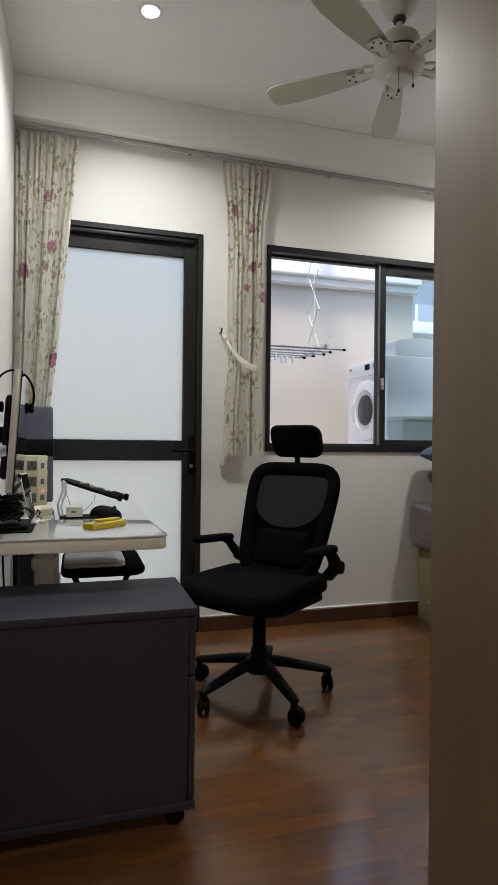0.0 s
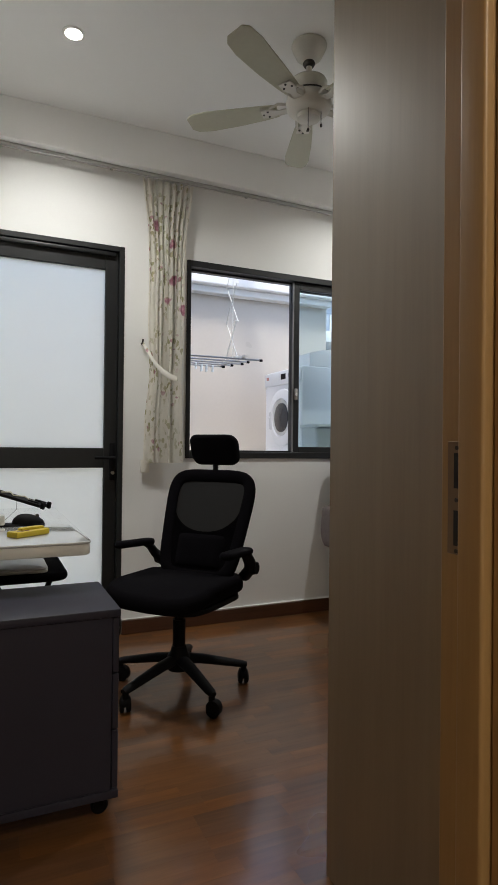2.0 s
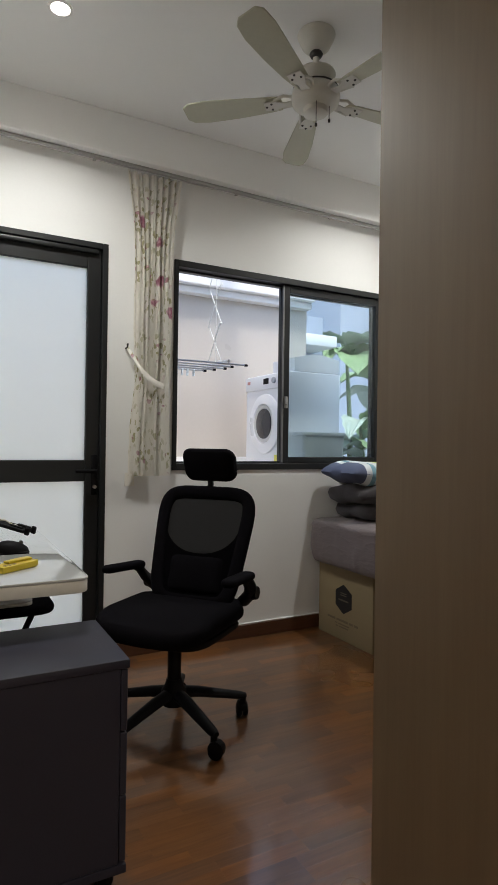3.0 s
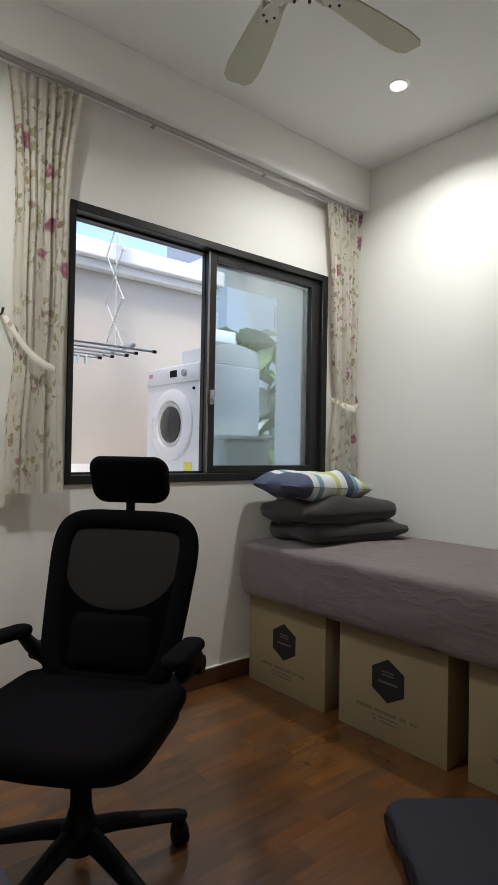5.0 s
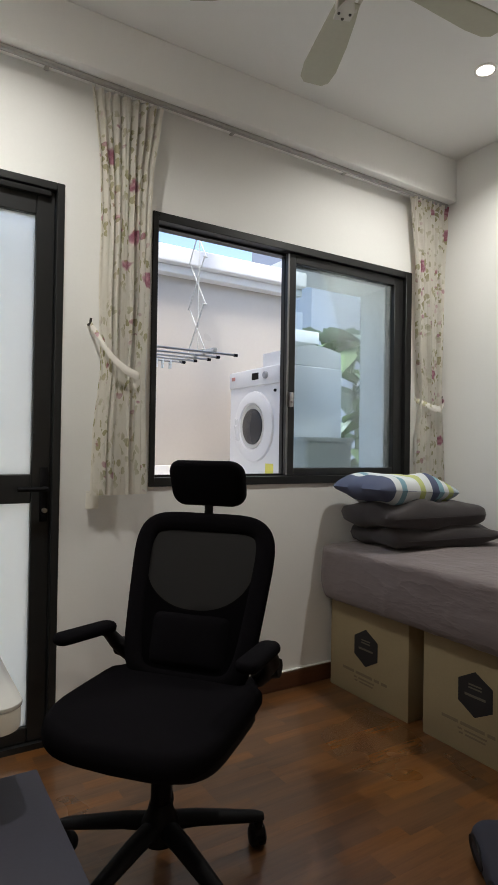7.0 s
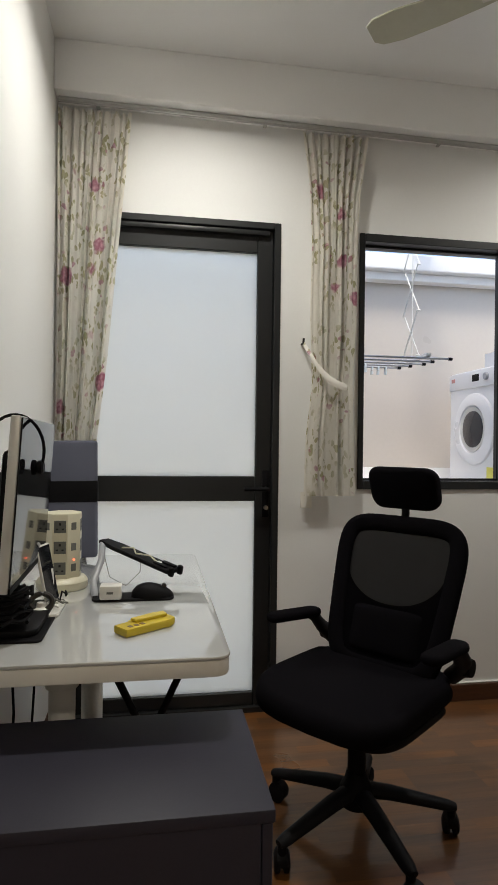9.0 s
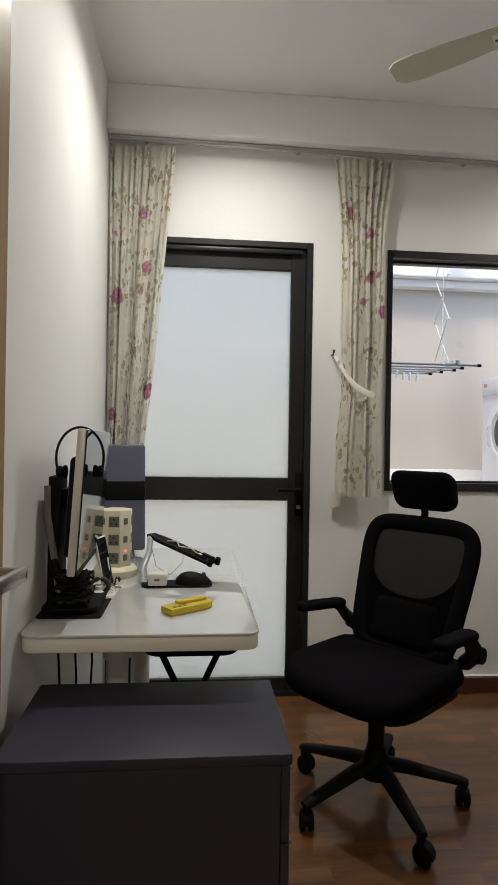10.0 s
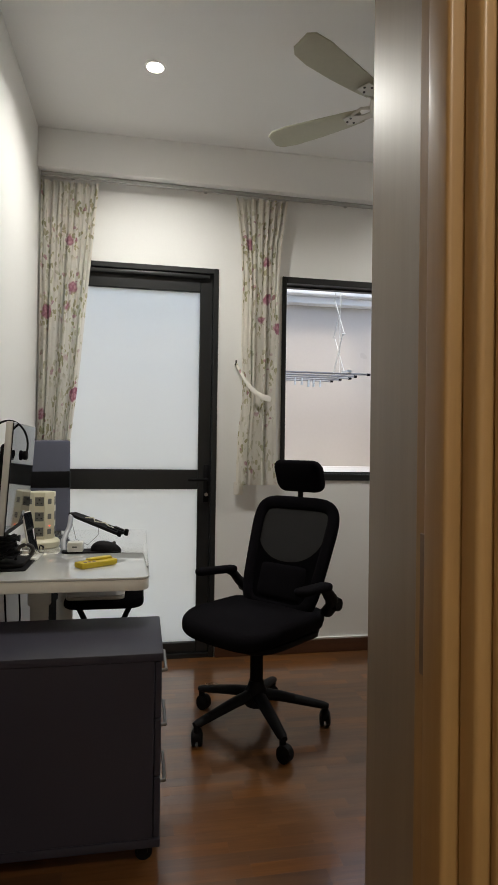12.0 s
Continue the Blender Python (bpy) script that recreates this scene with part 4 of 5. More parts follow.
def carton(y0, y1, label, flap=True):
    x0_, x1_, h = 1.925, 2.44, 0.412
    b_ = thing("cardboard_box", label, "box", at(x0_, (y0 + y1) / 2, 0), "cartons under the bed")
    part("carton", block(x0_, y0, 0, x1_, y1, h, 0.004, 2), M_CARD, b_)
    yc, zc, r_ = (y0 + y1) / 2 + 0.005, 0.236, 0.084
    hexa = [(yc + r_ * 1.02 * math.sin(radians(60 * i)), zc + r_ * math.cos(radians(60 * i))) for i in range(6)]
    lg = part("printed_hexagon", moved(plate([(p_[0], p_[1]) for p_ in hexa], 0, 0.0012), Matrix(((0, 0, -1, x0_ - 0.0002), (1, 0, 0, 0), (0, 1, 0, 0), (0, 0, 0, 1)))), M_PRINT, b_, smooth=0)
    part("emblem", join(*[block(x0_ - 0.0019, yc - 0.028, zc + dz, x0_ - 0.0014, yc + 0.028, zc + dz + 0.006) for dz in (0.018, 0.030)], block(x0_ - 0.0019, yc - 0.045, zc - 0.012, x0_ - 0.0014, yc + 0.045, zc - 0.003)), M_PRINTPALE, lg, smooth=0)
    for wdt, dz, hh, words in ((0.30, 0.105, 0.012, (0.075, 0.105, 0.032, 0.034)), (0.15, 0.086, 0.007, (0.018, 0.098)), (0.14, 0.071, 0.007, (0.018, 0.086))):
        p_ = yc + wdt / 2
        for w_ in words:
            part("printed_word", block(x0_ - 0.0013, p_ - w_, dz, x0_ - 0.0003, p_, dz + hh), M_PRINTLINE, b_, smooth=0)
            p_ -= w_ + 0.012
    part("tape", block(x0_ - 0.001, yc - 0.03, h + 0.0002, x1_, yc + 0.03, h + 0.001), M_CARDFLAP, b_, smooth=0)
    return b_


for ya, yb in ((2.523, 3.02), (1.945, 2.445), (1.37, 1.868), (1.12, 1.34)):
    carton(ya, yb, "tan cardboard carton with a black hexagon print, carrying the bed")

bed = thing("mattress", "single mattress in a rumpled taupe fitted sheet on cartons", "mattress", at(2.3, 2.1, 0.402))
bm = bmesh.new()
uvl = bm.loops.layers.uv.new("UVMap")
mx0, mx1, my0, my1, mz0, mz1 = 1.868, 2.728, 1.12, 3.06, 0.425, 0.665
nu, nv = 44, 90


def wrinkle(x, y, z):
    s_ = noise.noise(Vector((x * 2.2, y * 4.0, z * 4))) * 0.008
    a_ = abs(noise.noise(Vector((x * 5 + y * 3, y * 6 - x * 3, z * 11 + 3))))
    s_ += 0.007 * max(0, 0.3 - a_) / 0.3 * (0.4 + 0.6 * noise.noise(Vector((x * 1.5, y * 1.5, 7))) ** 2 * 4)
    b_ = abs(noise.noise(Vector((x * 3 - 2, y * 11 + x * 6, z * 18))))
    s_ += 0.0025 * max(0, 0.25 - b_) / 0.25
    long_ = math.exp(-((z - 0.50) / 0.10) ** 2) * max(0, 1 - abs(y - 1.75) / 0.9)
    s_ += 0.012 * long_ * math.sin(26 * z + 3.2 * y + 3 * noise.noise(Vector((y * 3, z * 4, 1))))
    return s_


outline = rounded(mx0, my0, mx1, my1, 0.07, 8)
dense = []
for (xa, ya), (xb, yb) in zip(outline, outline[1:] + outline[:1]):
    n_ = max(1, int(math.hypot(xb - xa, yb - ya) / 0.012))
    for i in range(n_):
        dense.append((xa + (xb - xa) * i / n_, ya + (yb - ya) * i / n_))
cxm, cym = (mx0 + mx1) / 2, (my0 + my1) / 2
prof = [(0.03, -0.009), (0.008, 0.0), (0.0, 0.02), (-0.005, 0.05), (-0.007, 0.08), (-0.007, 0.11), (-0.005, 0.14), (-0.004, 0.185), (-0.002, 0.215), (0.001, 0.230), (0.008, 0.241), (0.024, 0.247)] + [(0.028 + 0.03 * i, 0.248 + 0.0006 * i) for i in range(1, 14)]
rings = []
for inset, hz in prof:
    ring = []
    for x, y in dense:
        sx, sy = (mx1 - mx0) / 2, (my1 - my0) / 2
        kx, ky = max(0.02, 1 - inset / sx), max(0.02, 1 - inset / sy)
        px_, py_ = cxm + (x - cxm) * kx, cym + (y - cym) * ky
        w_ = wrinkle(px_, py_, mz0 + hz)
        if inset < 0.03:
            nx_, ny_ = (x - cxm) / sx, (y - cym) / sy
            ln = math.hypot(nx_ ** 5, ny_ ** 5) or 1
            ring.append(bm.verts.new((px_ + w_ * nx_ ** 5 / ln * 0.7, py_ + w_ * ny_ ** 5 / ln * 0.4, mz0 + hz)))
        else:
            ring.append(bm.verts.new((px_, py_, mz0 + hz + w_ * 0.6)))
    rings.append(ring)
for a_, b_ in zip(rings, rings[1:]):
    for k in range(len(a_)):
        bm.faces.new((a_[k], a_[(k + 1) % len(a_)], b_[(k + 1) % len(b_)], b_[k]))
bm.faces.new(rings[0][::-1])
bm.faces.new(rings[-1])
bmesh.ops.recalc_face_normals(bm, faces=bm.faces[:])
part("sheet", bm, M_SHEET, bed, "taupe fitted sheet", smooth=75)
hem = [(x, y, mz0 + 0.003) for x, y in rounded(mx0 + 0.014, my0 + 0.014, mx1 - 0.014, my1 - 0.014, 0.06, 8)]
part("hem", tube(hem + hem[:1], 0.004, 6), M_PILLOW, bed, "dark elastic hem")


def pillow(name, label, x, y, z, w, d, h, rz, mat, tilt=0, seed=0, sharp=0.35):
    p_ = thing(name, label, "pillow", at(x, y, z) @ pose(0, 0, 0, 0, tilt, rz), "pillows stacked on the bed")
    part("case", cushion(w, d, h, sharp, 34, 0.036, seed, 4.2), mat, p_, local=True, smooth=70)
    edge_ = []
    for i in range(25):
        u = 2 * i / 24 - 1
        pin = (1 - 0.04 * (1 - abs(u))) * (1 - 0.09 * abs(u) ** 6)
        edge_.append((u * w / 2 * pin, -d / 2 * pin, h / 2))
    part("seam", tube(edge_, 0.0012, 6), mat, p_, local=True)


pillow("pillow", "dark grey pillow lying flat on the mattress", 2.325, 2.80, 0.671, 0.67, 0.40, 0.112, -7, M_PILLOW, 0, 4, 0.32)
pillow("pillow", "dark brown-grey pillow in the middle of the stack", 2.265, 2.82, 0.766, 0.63, 0.42, 0.125, -4, M_PILLOW, 0, 7, 0.36)
pillow("pillow", "striped blue, white and lime pillow on top", 2.185, 2.86, 0.866, 0.56, 0.37, 0.150, 0, M_STRIPE, 3, 2, 0.72)

# foot massager on the floor
mas = thing("foot_massager", "dark navy foot massager with rounded shell on the floor", "massager", at(1.520, 1.655, 0) @ pose(0, 0, 0, 0, 0, -38))
bm = plate(rounded(-0.17, -0.20, 0.20, 0.20, 0.07, 8), 0.012, 0.085, 0.026, 4)
part("shell", bm, M_NAVY, mas, local=True)
for yy in (-0.09, 0.09):
    part("foot_opening", moved(turned([(0.055, 0), (0.05, 0.006), (0.02, 0.003), (0.0, 0.002)], n=24), at(-0.166, yy, 0.048) @ pose(0, 0, 0, 0, -90, 0) @ Matrix.Diagonal((0.52, 1.3, 1, 1))), M_BLACKPLASTIC, mas, local=True)
part("rubber_base", plate(rounded(-0.15, -0.18, 0.18, 0.18, 0.06, 6), 0.0, 0.014), M_BLACKPLASTIC, mas, local=True)

# ---- office chair ----
chair = thing("office_chair", "black mesh-back office chair with headrest and flip-up arms", "chair", at(0.705, 2.253, 0) @ pose(0, 0, 0, 0, 0, 219))
# local frame: +x forward, +y to the sitter's left
for i in range(5):
    ang = -81 - 219 + 72 * i
    m_ = pose(0, 0, 0, 0, 0, ang)
    part("base_leg", moved(tube([(0.02, 0, 0.135), (0.10, 0, 0.125), (0.20, 0, 0.104), (0.275, 0, 0.088), (0.297, 0, 0.084)], [0.03, 0.027, 0.023, 0.02, 0.014], 12, 0.75), m_), M_BLACKPLASTIC, chair, local=True)
    cm = m_ @ pose(0.285, 0, 0, 0, 0, 35 + 50 * i)
    hood = turned([(0.0, -0.020), (0.020, -0.020), (0.029, -0.015), (0.031, 0.0), (0.029, 0.015), (0.020, 0.020), (0.0, 0.020)], n=24)
    hood.transform(at(0.010, 0, 0.0345) @ pose(0, 0, 0, 90))
    cut = bmesh.ops.bisect_plane(hood, geom=hood.verts[:] + hood.edges[:] + hood.faces[:], plane_co=(0, 0, 0.022), plane_no=(-0.35, 0, -1), clear_outer=True)
    bmesh.ops.holes_fill(hood, edges=[e for e in cut["geom_cut"] if isinstance(e, bmesh.types.BMEdge)])
    cs = part("caster", moved(join(tube([(0, 0, 0.09), (0, 0, 0.052)], 0.013, 12), hood), cm), M_BLACKPLASTIC, chair, local=True)
    for sy_ in (-1, 1):
        part("wheel", moved(turned([(0.02, 0), (0.0255, 0.002), (0.027, 0.006), (0.027, 0.014), (0.021, 0.018)], n=24), cm @ at(0.010, sy_ * 0.004, 0.027) @ pose(0, 0, 0, -90 * sy_)), M_BLACKPLASTIC, cs, local=True)
part("hub", turned([(0.045, 0.09), (0.05, 0.11), (0.05, 0.145), (0.036, 0.165), (0.03, 0.19)], n=28), M_BLACKPLASTIC, chair, local=True)
part("gas_lift", turned([(0.027, 0.16), (0.027, 0.30), (0.02, 0.30), (0.02, 0.37)], n=24), M_BLACKPLASTIC, chair, local=True)
part("tilt_mechanism", block(-0.11, -0.085, 0.335, 0.09, 0.085, 0.392, 0.012, 2), M_BLACKPLASTIC, chair, local=True)
part("tilt_lever", tube([(0.0, -0.08, 0.36), (0.01, -0.2, 0.352), (0.02, -0.23, 0.35)], 0.006, 8), M_BLACKPLASTIC, chair, local=True)
seat_pts = []
for i in range(48):
    a_ = 2 * math.pi * i / 48
    ca, sa = math.cos(a_), math.sin(a_)
    ex = 0.45
    seat_pts.append((0.012 + 0.250 * abs(ca) ** ex * (1 if ca > 0 else -1), (0.243 if ca > -0.3 else 0.226) * abs(sa) ** ex * (1 if sa > 0 else -1)))
bm = plate(seat_pts, 0.404, 0.470, 0.028, 5)
for v in bm.verts:
    v.co.z += -0.030 * max(0, (v.co.x - 0.10) / 0.17) ** 2 + 0.012 * (v.co.y / 0.25) ** 2
part("seat", bm, M_FABRIC, chair, "thick black fabric seat", local=True, smooth=60)
part("seat_pan", plate([(x * 0.93, y * 0.93) for x, y in seat_pts], 0.385, 0.408, 0.006), M_BLACKPLASTIC, chair, local=True)


def back_x(z):
    return -0.125 - 0.15 * max(0, (z - 0.47)) / 0.43


def back_half(z):
    t_ = (z - 0.45) / 0.465
    return 0.178 + 0.047 * min(1, max(0, t_)) ** 0.8


frame_pts = []
for i in range(72):
    a_ = 2 * math.pi * i / 72
    ca, sa = math.cos(a_), math.sin(a_)
    zc = 0.675 + 0.234 * abs(sa) ** 0.35 * (1 if sa > 0 else -1)
    yy = back_half(zc) * abs(ca) ** 0.35 * (1 if ca > 0 else -1)
    frame_pts.append((back_x(zc), yy, zc))


def ring_tube(pts, r, n=10, flat=1.0):
    bm = bmesh.new()
    m_ = len(pts)
    P = [Vector(p) for p in pts]
    rs = []
    for i in range(m_):
        d = (P[(i + 1) % m_] - P[i - 1]).normalized()
        side = Vector((1, 0, 0))
        side = (side - d * side.dot(d)).normalized()
        up = d.cross(side)
        rs.append([bm.verts.new(P[i] + r * (flat * math.cos(2 * math.pi * k / n) * side + math.sin(2 * math.pi * k / n) * up)) for k in range(n)])
    for i in range(m_):
        a_, b_ = rs[i], rs[(i + 1) % m_]
        for k in range(n):
            bm.faces.new((a_[k], a_[(k + 1) % n], b_[(k + 1) % n], b_[k]))
    bmesh.ops.recalc_face_normals(bm, faces=bm.faces[:])
    return bm


part("back_frame", ring_tube([(x, y * 0.94, 0.68 + (z - 0.68) * 0.94) for x, y, z in frame_pts], 0.030, 12, 0.42), M_FABRIC, chair, local=True)
bm = bmesh.new()
gy, gz = 24, 30
grid = []
for j in range(gz + 1):
    z = 0.455 + 0.437 * j / gz
    row = []
    for i in range(gy + 1):
        y = (2 * i / gy - 1) * (back_half(z) - 0.024) * (1 - 0.22 * max(0, (z - 0.83) / 0.07) ** 3) * (1 - 0.2 * max(0, (0.50 - z) / 0.045) ** 2)
        row.append(bm.verts.new((back_x(z) - 0.006 - 0.012 * (1 - (y / 0.24) ** 2) * max(0, 1 - ((z - 0.68) / 0.22) ** 2), y, z)))
    grid.append(row)
for j in range(gz):
    for i in range(gy):
        bm.faces.new((grid[j][i], grid[j][i + 1], grid[j + 1][i + 1], grid[j + 1][i]))
bmesh.ops.solidify(bm, geom=bm.faces[:], thickness=0.003)


def mesh_cloth(name):
    m, nt, p = nodes_of(name)
    out = nt.nodes["Material Output"]
    p.inputs["Base Color"].default_value = (0.0072, 0.0064, 0.0076, 1)
    p.inputs["Roughness"].default_value = 0.8
    tr = nt.nodes.new("ShaderNodeBsdfTransparent")
    mx = nt.nodes.new("ShaderNodeMixShader")
    mx.inputs[0].default_value = 0.03
    nt.links.new(p.outputs[0], mx.inputs[1])
    nt.links.new(tr.outputs[0], mx.inputs[2])
    nt.links.new(mx.outputs[0], out.inputs[0])
    return m


part("mesh_back", bm, mesh_cloth("open_mesh_cloth"), chair, "see-through black mesh", local=True)
# lower panel with an arched top edge, and lumbar pad
bm = bmesh.new()
cols = []
for i in range(41):
    y = -0.199 + 0.398 * i / 40
    q = min(1.0, abs(y) / 0.178)
    top = 0.785 - 0.137 * math.sqrt(max(0.0, 1 - q ** 2.3)) if abs(y) < 0.178 else 0.855
    col = []
    for j in range(13):
        z = 0.455 + (top - 0.455) * j / 12
        col.append(bm.verts.new((back_x(z) + 0.004, y * (0.86 + 0.14 * min(1, (z - 0.455) / 0.25)), z)))
    cols.append(col)
for ca, cb_ in zip(cols, cols[1:]):
    for j in range(12):
        bm.faces.new((ca[j], cb_[j], cb_[j + 1], ca[j + 1]))
bmesh.ops.solidify(bm, geom=bm.faces[:], thickness=0.006)
bmesh.ops.recalc_face_normals(bm, faces=bm.faces[:])
part("back_panel", bm, M_FABRIC, chair, "solid lower back panel with arched top", local=True)
part("lumbar_pad", moved(cushion(0.26, 0.16, 0.04, 0.45, 14), at(-0.178, 0, 0.558) @ pose(0, 0, 0, 0, 72, 0) @ pose(0, 0, 0, 0, 0, 90)), M_FABRIC, chair, local=True, smooth=70)
part("back_spine", tube([(-0.08, 0, 0.365), (-0.18, 0, 0.39), (-0.205, 0, 0.47), (-0.225, 0, 0.57), (-0.245, 0, 0.65)], [0.03, 0.032, 0.028, 0.022, 0.016], 12, 0.6), M_BLACKPLASTIC, chair, local=True)
part("headrest_stem", tube([(-0.286, 0, 0.885), (-0.295, 0, 0.935), (-0.285, 0, 0.99)], 0.02, 12, 0.6), M_BLACKPLASTIC, chair, local=True)
bm = plate(rounded(-0.124, -0.071, 0.124, 0.071, 0.044, 8), -0.03, 0.03, 0.02, 4)
bm.transform(Matrix(((0, 0, 1, 0), (1, 0, 0, 0), (0, 1, 0, 0), (0, 0, 0, 1))))
for v in bm.verts:
    v.co.x += -0.9 * v.co.y ** 2 + 0.02 * (v.co.z / 0.066)
    v.co.y *= 1 - 0.04 * (0.066 - v.co.z) / 0.132
part("headrest", moved(bm, at(-0.272, 0, 1.018)), M_FABRIC, chair, "padded black headrest", local=True, smooth=60)
for sy_ in (-1, 1):
    arm = part("armrest", tube([(-0.22, sy_ * 0.195, 0.46), (-0.20, sy_ * 0.235, 0.50), (-0.165, sy_ * 0.25, 0.535), (-0.125, sy_ * 0.252, 0.575), (-0.09, sy_ * 0.252, 0.592)], [0.03, 0.03, 0.026, 0.022, 0.02], 12, 0.8), M_BLACKPLASTIC, chair, local=True)
    pad = plate(rounded(-0.085, -0.032, 0.115, 0.032, 0.03, 8), 0, 0.028, 0.012, 3)
    for v in pad.verts:
        v.co.z -= 0.10 * max(0, v.co.x - 0.06) ** 1.4
    part("arm_pad", moved(pad, at(-0.045, sy_ * 0.258, 0.582) @ pose(0, 0, 0, 0, 0, -4 if sy_ > 0 else -20)), M_FABRIC, arm, local=True, smooth=60)
    part("arm_knob", moved(turned([(0.028, 0), (0.03, 0.01), (0.026, 0.03)], n=20), at(-0.205, sy_ * 0.235, 0.505) @ pose(0, 0, 0, -90 * sy_)), M_BLACKPLASTIC, arm, local=True)

# ---- filing cabinet ----
cab = thing("mobile_pedestal", "charcoal mobile drawer cabinet on castors beside the desk", "cabinet", at(0.0, 1.66, 0))
CX0, CX1, CY0, CY1 = -0.268, 0.272, 1.488, 1.835
part("top_board", block(CX0 - 0.004, CY0 - 0.006, 0.560, CX1 + 0.022, CY1 + 0.004, 0.582, 0.003, 2), M_CABINET, cab)
part("side_panel", block(CX0, CY0, 0.085, CX1, CY0 + 0.018, 0.559, 0.0015, 1), M_CABINET, cab)
part("side_panel", block(CX0, CY1 - 0.018, 0.085, CX1, CY1, 0.559, 0.0015, 1), M_CABINET, cab)
part("back_panel", block(CX0, CY0 + 0.019, 0.085, CX0 + 0.012, CY1 - 0.019, 0.559), M_CABINET, cab)
part("bottom_board", block(CX0, CY0 - 0.004, 0.062, CX1 + 0.02, CY1, 0.084, 0.003, 2), M_CABINET, cab)
for za, zb in ((0.405, 0.556), (0.25, 0.401), (0.088, 0.246)):
    dr = part("drawer_front", block(CX1 + 0.0015, CY0 + 0.002, za, CX1 + 0.019, CY1 - 0.002, zb, 0.002, 1), M_CABINET, cab)
    part("handle", tube([(CX1 + 0.019, 1.58, (za + zb) / 2 + 0.02), (CX1 + 0.034, 1.58, (za + zb) / 2 + 0.02), (CX1 + 0.034, 1.74, (za + zb) / 2 + 0.02), (CX1 + 0.019, 1.74, (za + zb) / 2 + 0.02)], 0.005), M_ALU_EDGE, dr, "slim metal bar handle")
part("lock", moved(turned([(0.009, 0), (0.009, 0.006)], n=14), at(CX1 + 0.018, 1.80, 0.53) @ pose(0, 0, 0, 0, 90, 0)), M_CHROME, cab)
for fx in (CX0 + 0.05, CX1 - 0.03):
    for fy in (CY0 + 0.05, CY1 - 0.05):
        cs = part("caster", join(turned([(0.02, 0.052), (0.02, 0.062)], (fx, fy, 0), 16), block(fx - 0.01, fy - 0.016, 0.02, fx + 0.02, fy + 0.016, 0.054, 0.005, 2)), M_BLACKPLASTIC, cab)
        part("wheel", moved(turned([(0.02, 0), (0.0235, 0.004), (0.0235, 0.016), (0.02, 0.02)], n=20), at(fx + 0.008, fy - 0.010, 0.0235) @ pose(0, 0, 0, -90)), M_BLACKPLASTIC, cs)

# ---- desk ----
desk = thing("desk", "white desk with a glossy glass top and round steel legs", "desk", at(-0.02, 2.3, 0))
part("glass_top", plate(rounded(-0.306, 1.752, 0.258, 2.872, 0.035, 8), 0.721, 0.729, 0.003, 2), M_DESK, desk, "glossy white glass")
part("top_frame", plate(rounded(-0.304, 1.754, 0.256, 2.870, 0.035, 8), 0.686, 0.7205, 0.004, 2), M_WHITEPLASTIC, desk)
for ly in (1.97, 2.66):
    lg = part("leg", turned([(0.036, 0.03), (0.036, 0.44)], (-0.105, ly, 0), 28), M_WHITEPLASTIC, desk)
    part("leg_column", turned([(0.030, 0.44), (0.030, 0.66), (0.035, 0.662), (0.035, 0.6855)], (-0.105, ly, 0), 28), M_WHITEPLASTIC, lg)
    part("collar", turned([(0.037, 0.60), (0.038, 0.604), (0.038, 0.634), (0.037, 0.638), (0.029, 0.638), (0.029, 0.60)], (-0.105, ly, 0), 28), M_WHITEPLASTIC, lg)
    part("foot_bar", block(-0.295, ly - 0.04, 0.0, 0.20, ly + 0.04, 0.03, 0.01, 2), M_WHITEPLASTIC, desk)
part("crossbar", block(-0.135, 2.01, 0.645, -0.075, 2.63, 0.6855, 0.003, 1), M_BLACKPLASTIC, desk, "black steel beam")
part("bracket", block(0.0, 2.25, 0.672, 0.19, 2.30, 0.6855, 0.003, 1), M_BLACKPLASTIC, desk)
for sx in (-0.128, -0.082):
    for sy_ in (1.952, 1.988):
        part("bolt", turned([(0.004, 0.6815), (0.004, 0.6855)], (sx, sy_, 0), 10), M_DARKMETAL, desk)

# folding stool under the desk, with a white slab on it
fold = thing("folding_stool", "black folding stool with padded seat pushed under the desk", "stool", at(0.1, 2.4, 0))
part("seat", plate(rounded(-0.06, 2.19, 0.245, 2.60, 0.06, 8), 0.512, 0.545, 0.014, 3), M_FABRIC, fold)
for yy in (2.33,):
    part("leg", tube([(-0.02, yy, 0.505), (0.22, yy, 0.012), (0.22, yy, 0.0)], 0.011), M_BLACKPLASTIC, fold)
    part("leg", tube([(0.20, yy + 0.024, 0.505), (-0.03, yy + 0.024, 0.012), (-0.03, yy + 0.024, 0.0)], 0.011), M_BLACKPLASTIC, fold)
    part("pivot", tube([(0.093, yy - 0.006, 0.262), (0.093, yy + 0.034, 0.262)], 0.012), M_CHROME, fold)
for xx in (-0.03, 0.22):
    part("crossbar", tube([(xx, 2.24, 0.02), (xx, 2.554, 0.02)], 0.009), M_BLACKPLASTIC, fold)
slab = thing("laptop", "closed white laptop lying on the stool", "laptop", at(0.06, 2.32, 0.546))
part("base", plate(rounded(-0.05, 2.21, 0.17, 2.43, 0.025, 6), 0.546, 0.557, 0.003, 2), M_WHITEPLASTIC, slab)
part("lid", plate(rounded(-0.05, 2.21, 0.17, 2.43, 0.025, 6), 0.558, 0.566, 0.003, 2), M_APPL, slab)

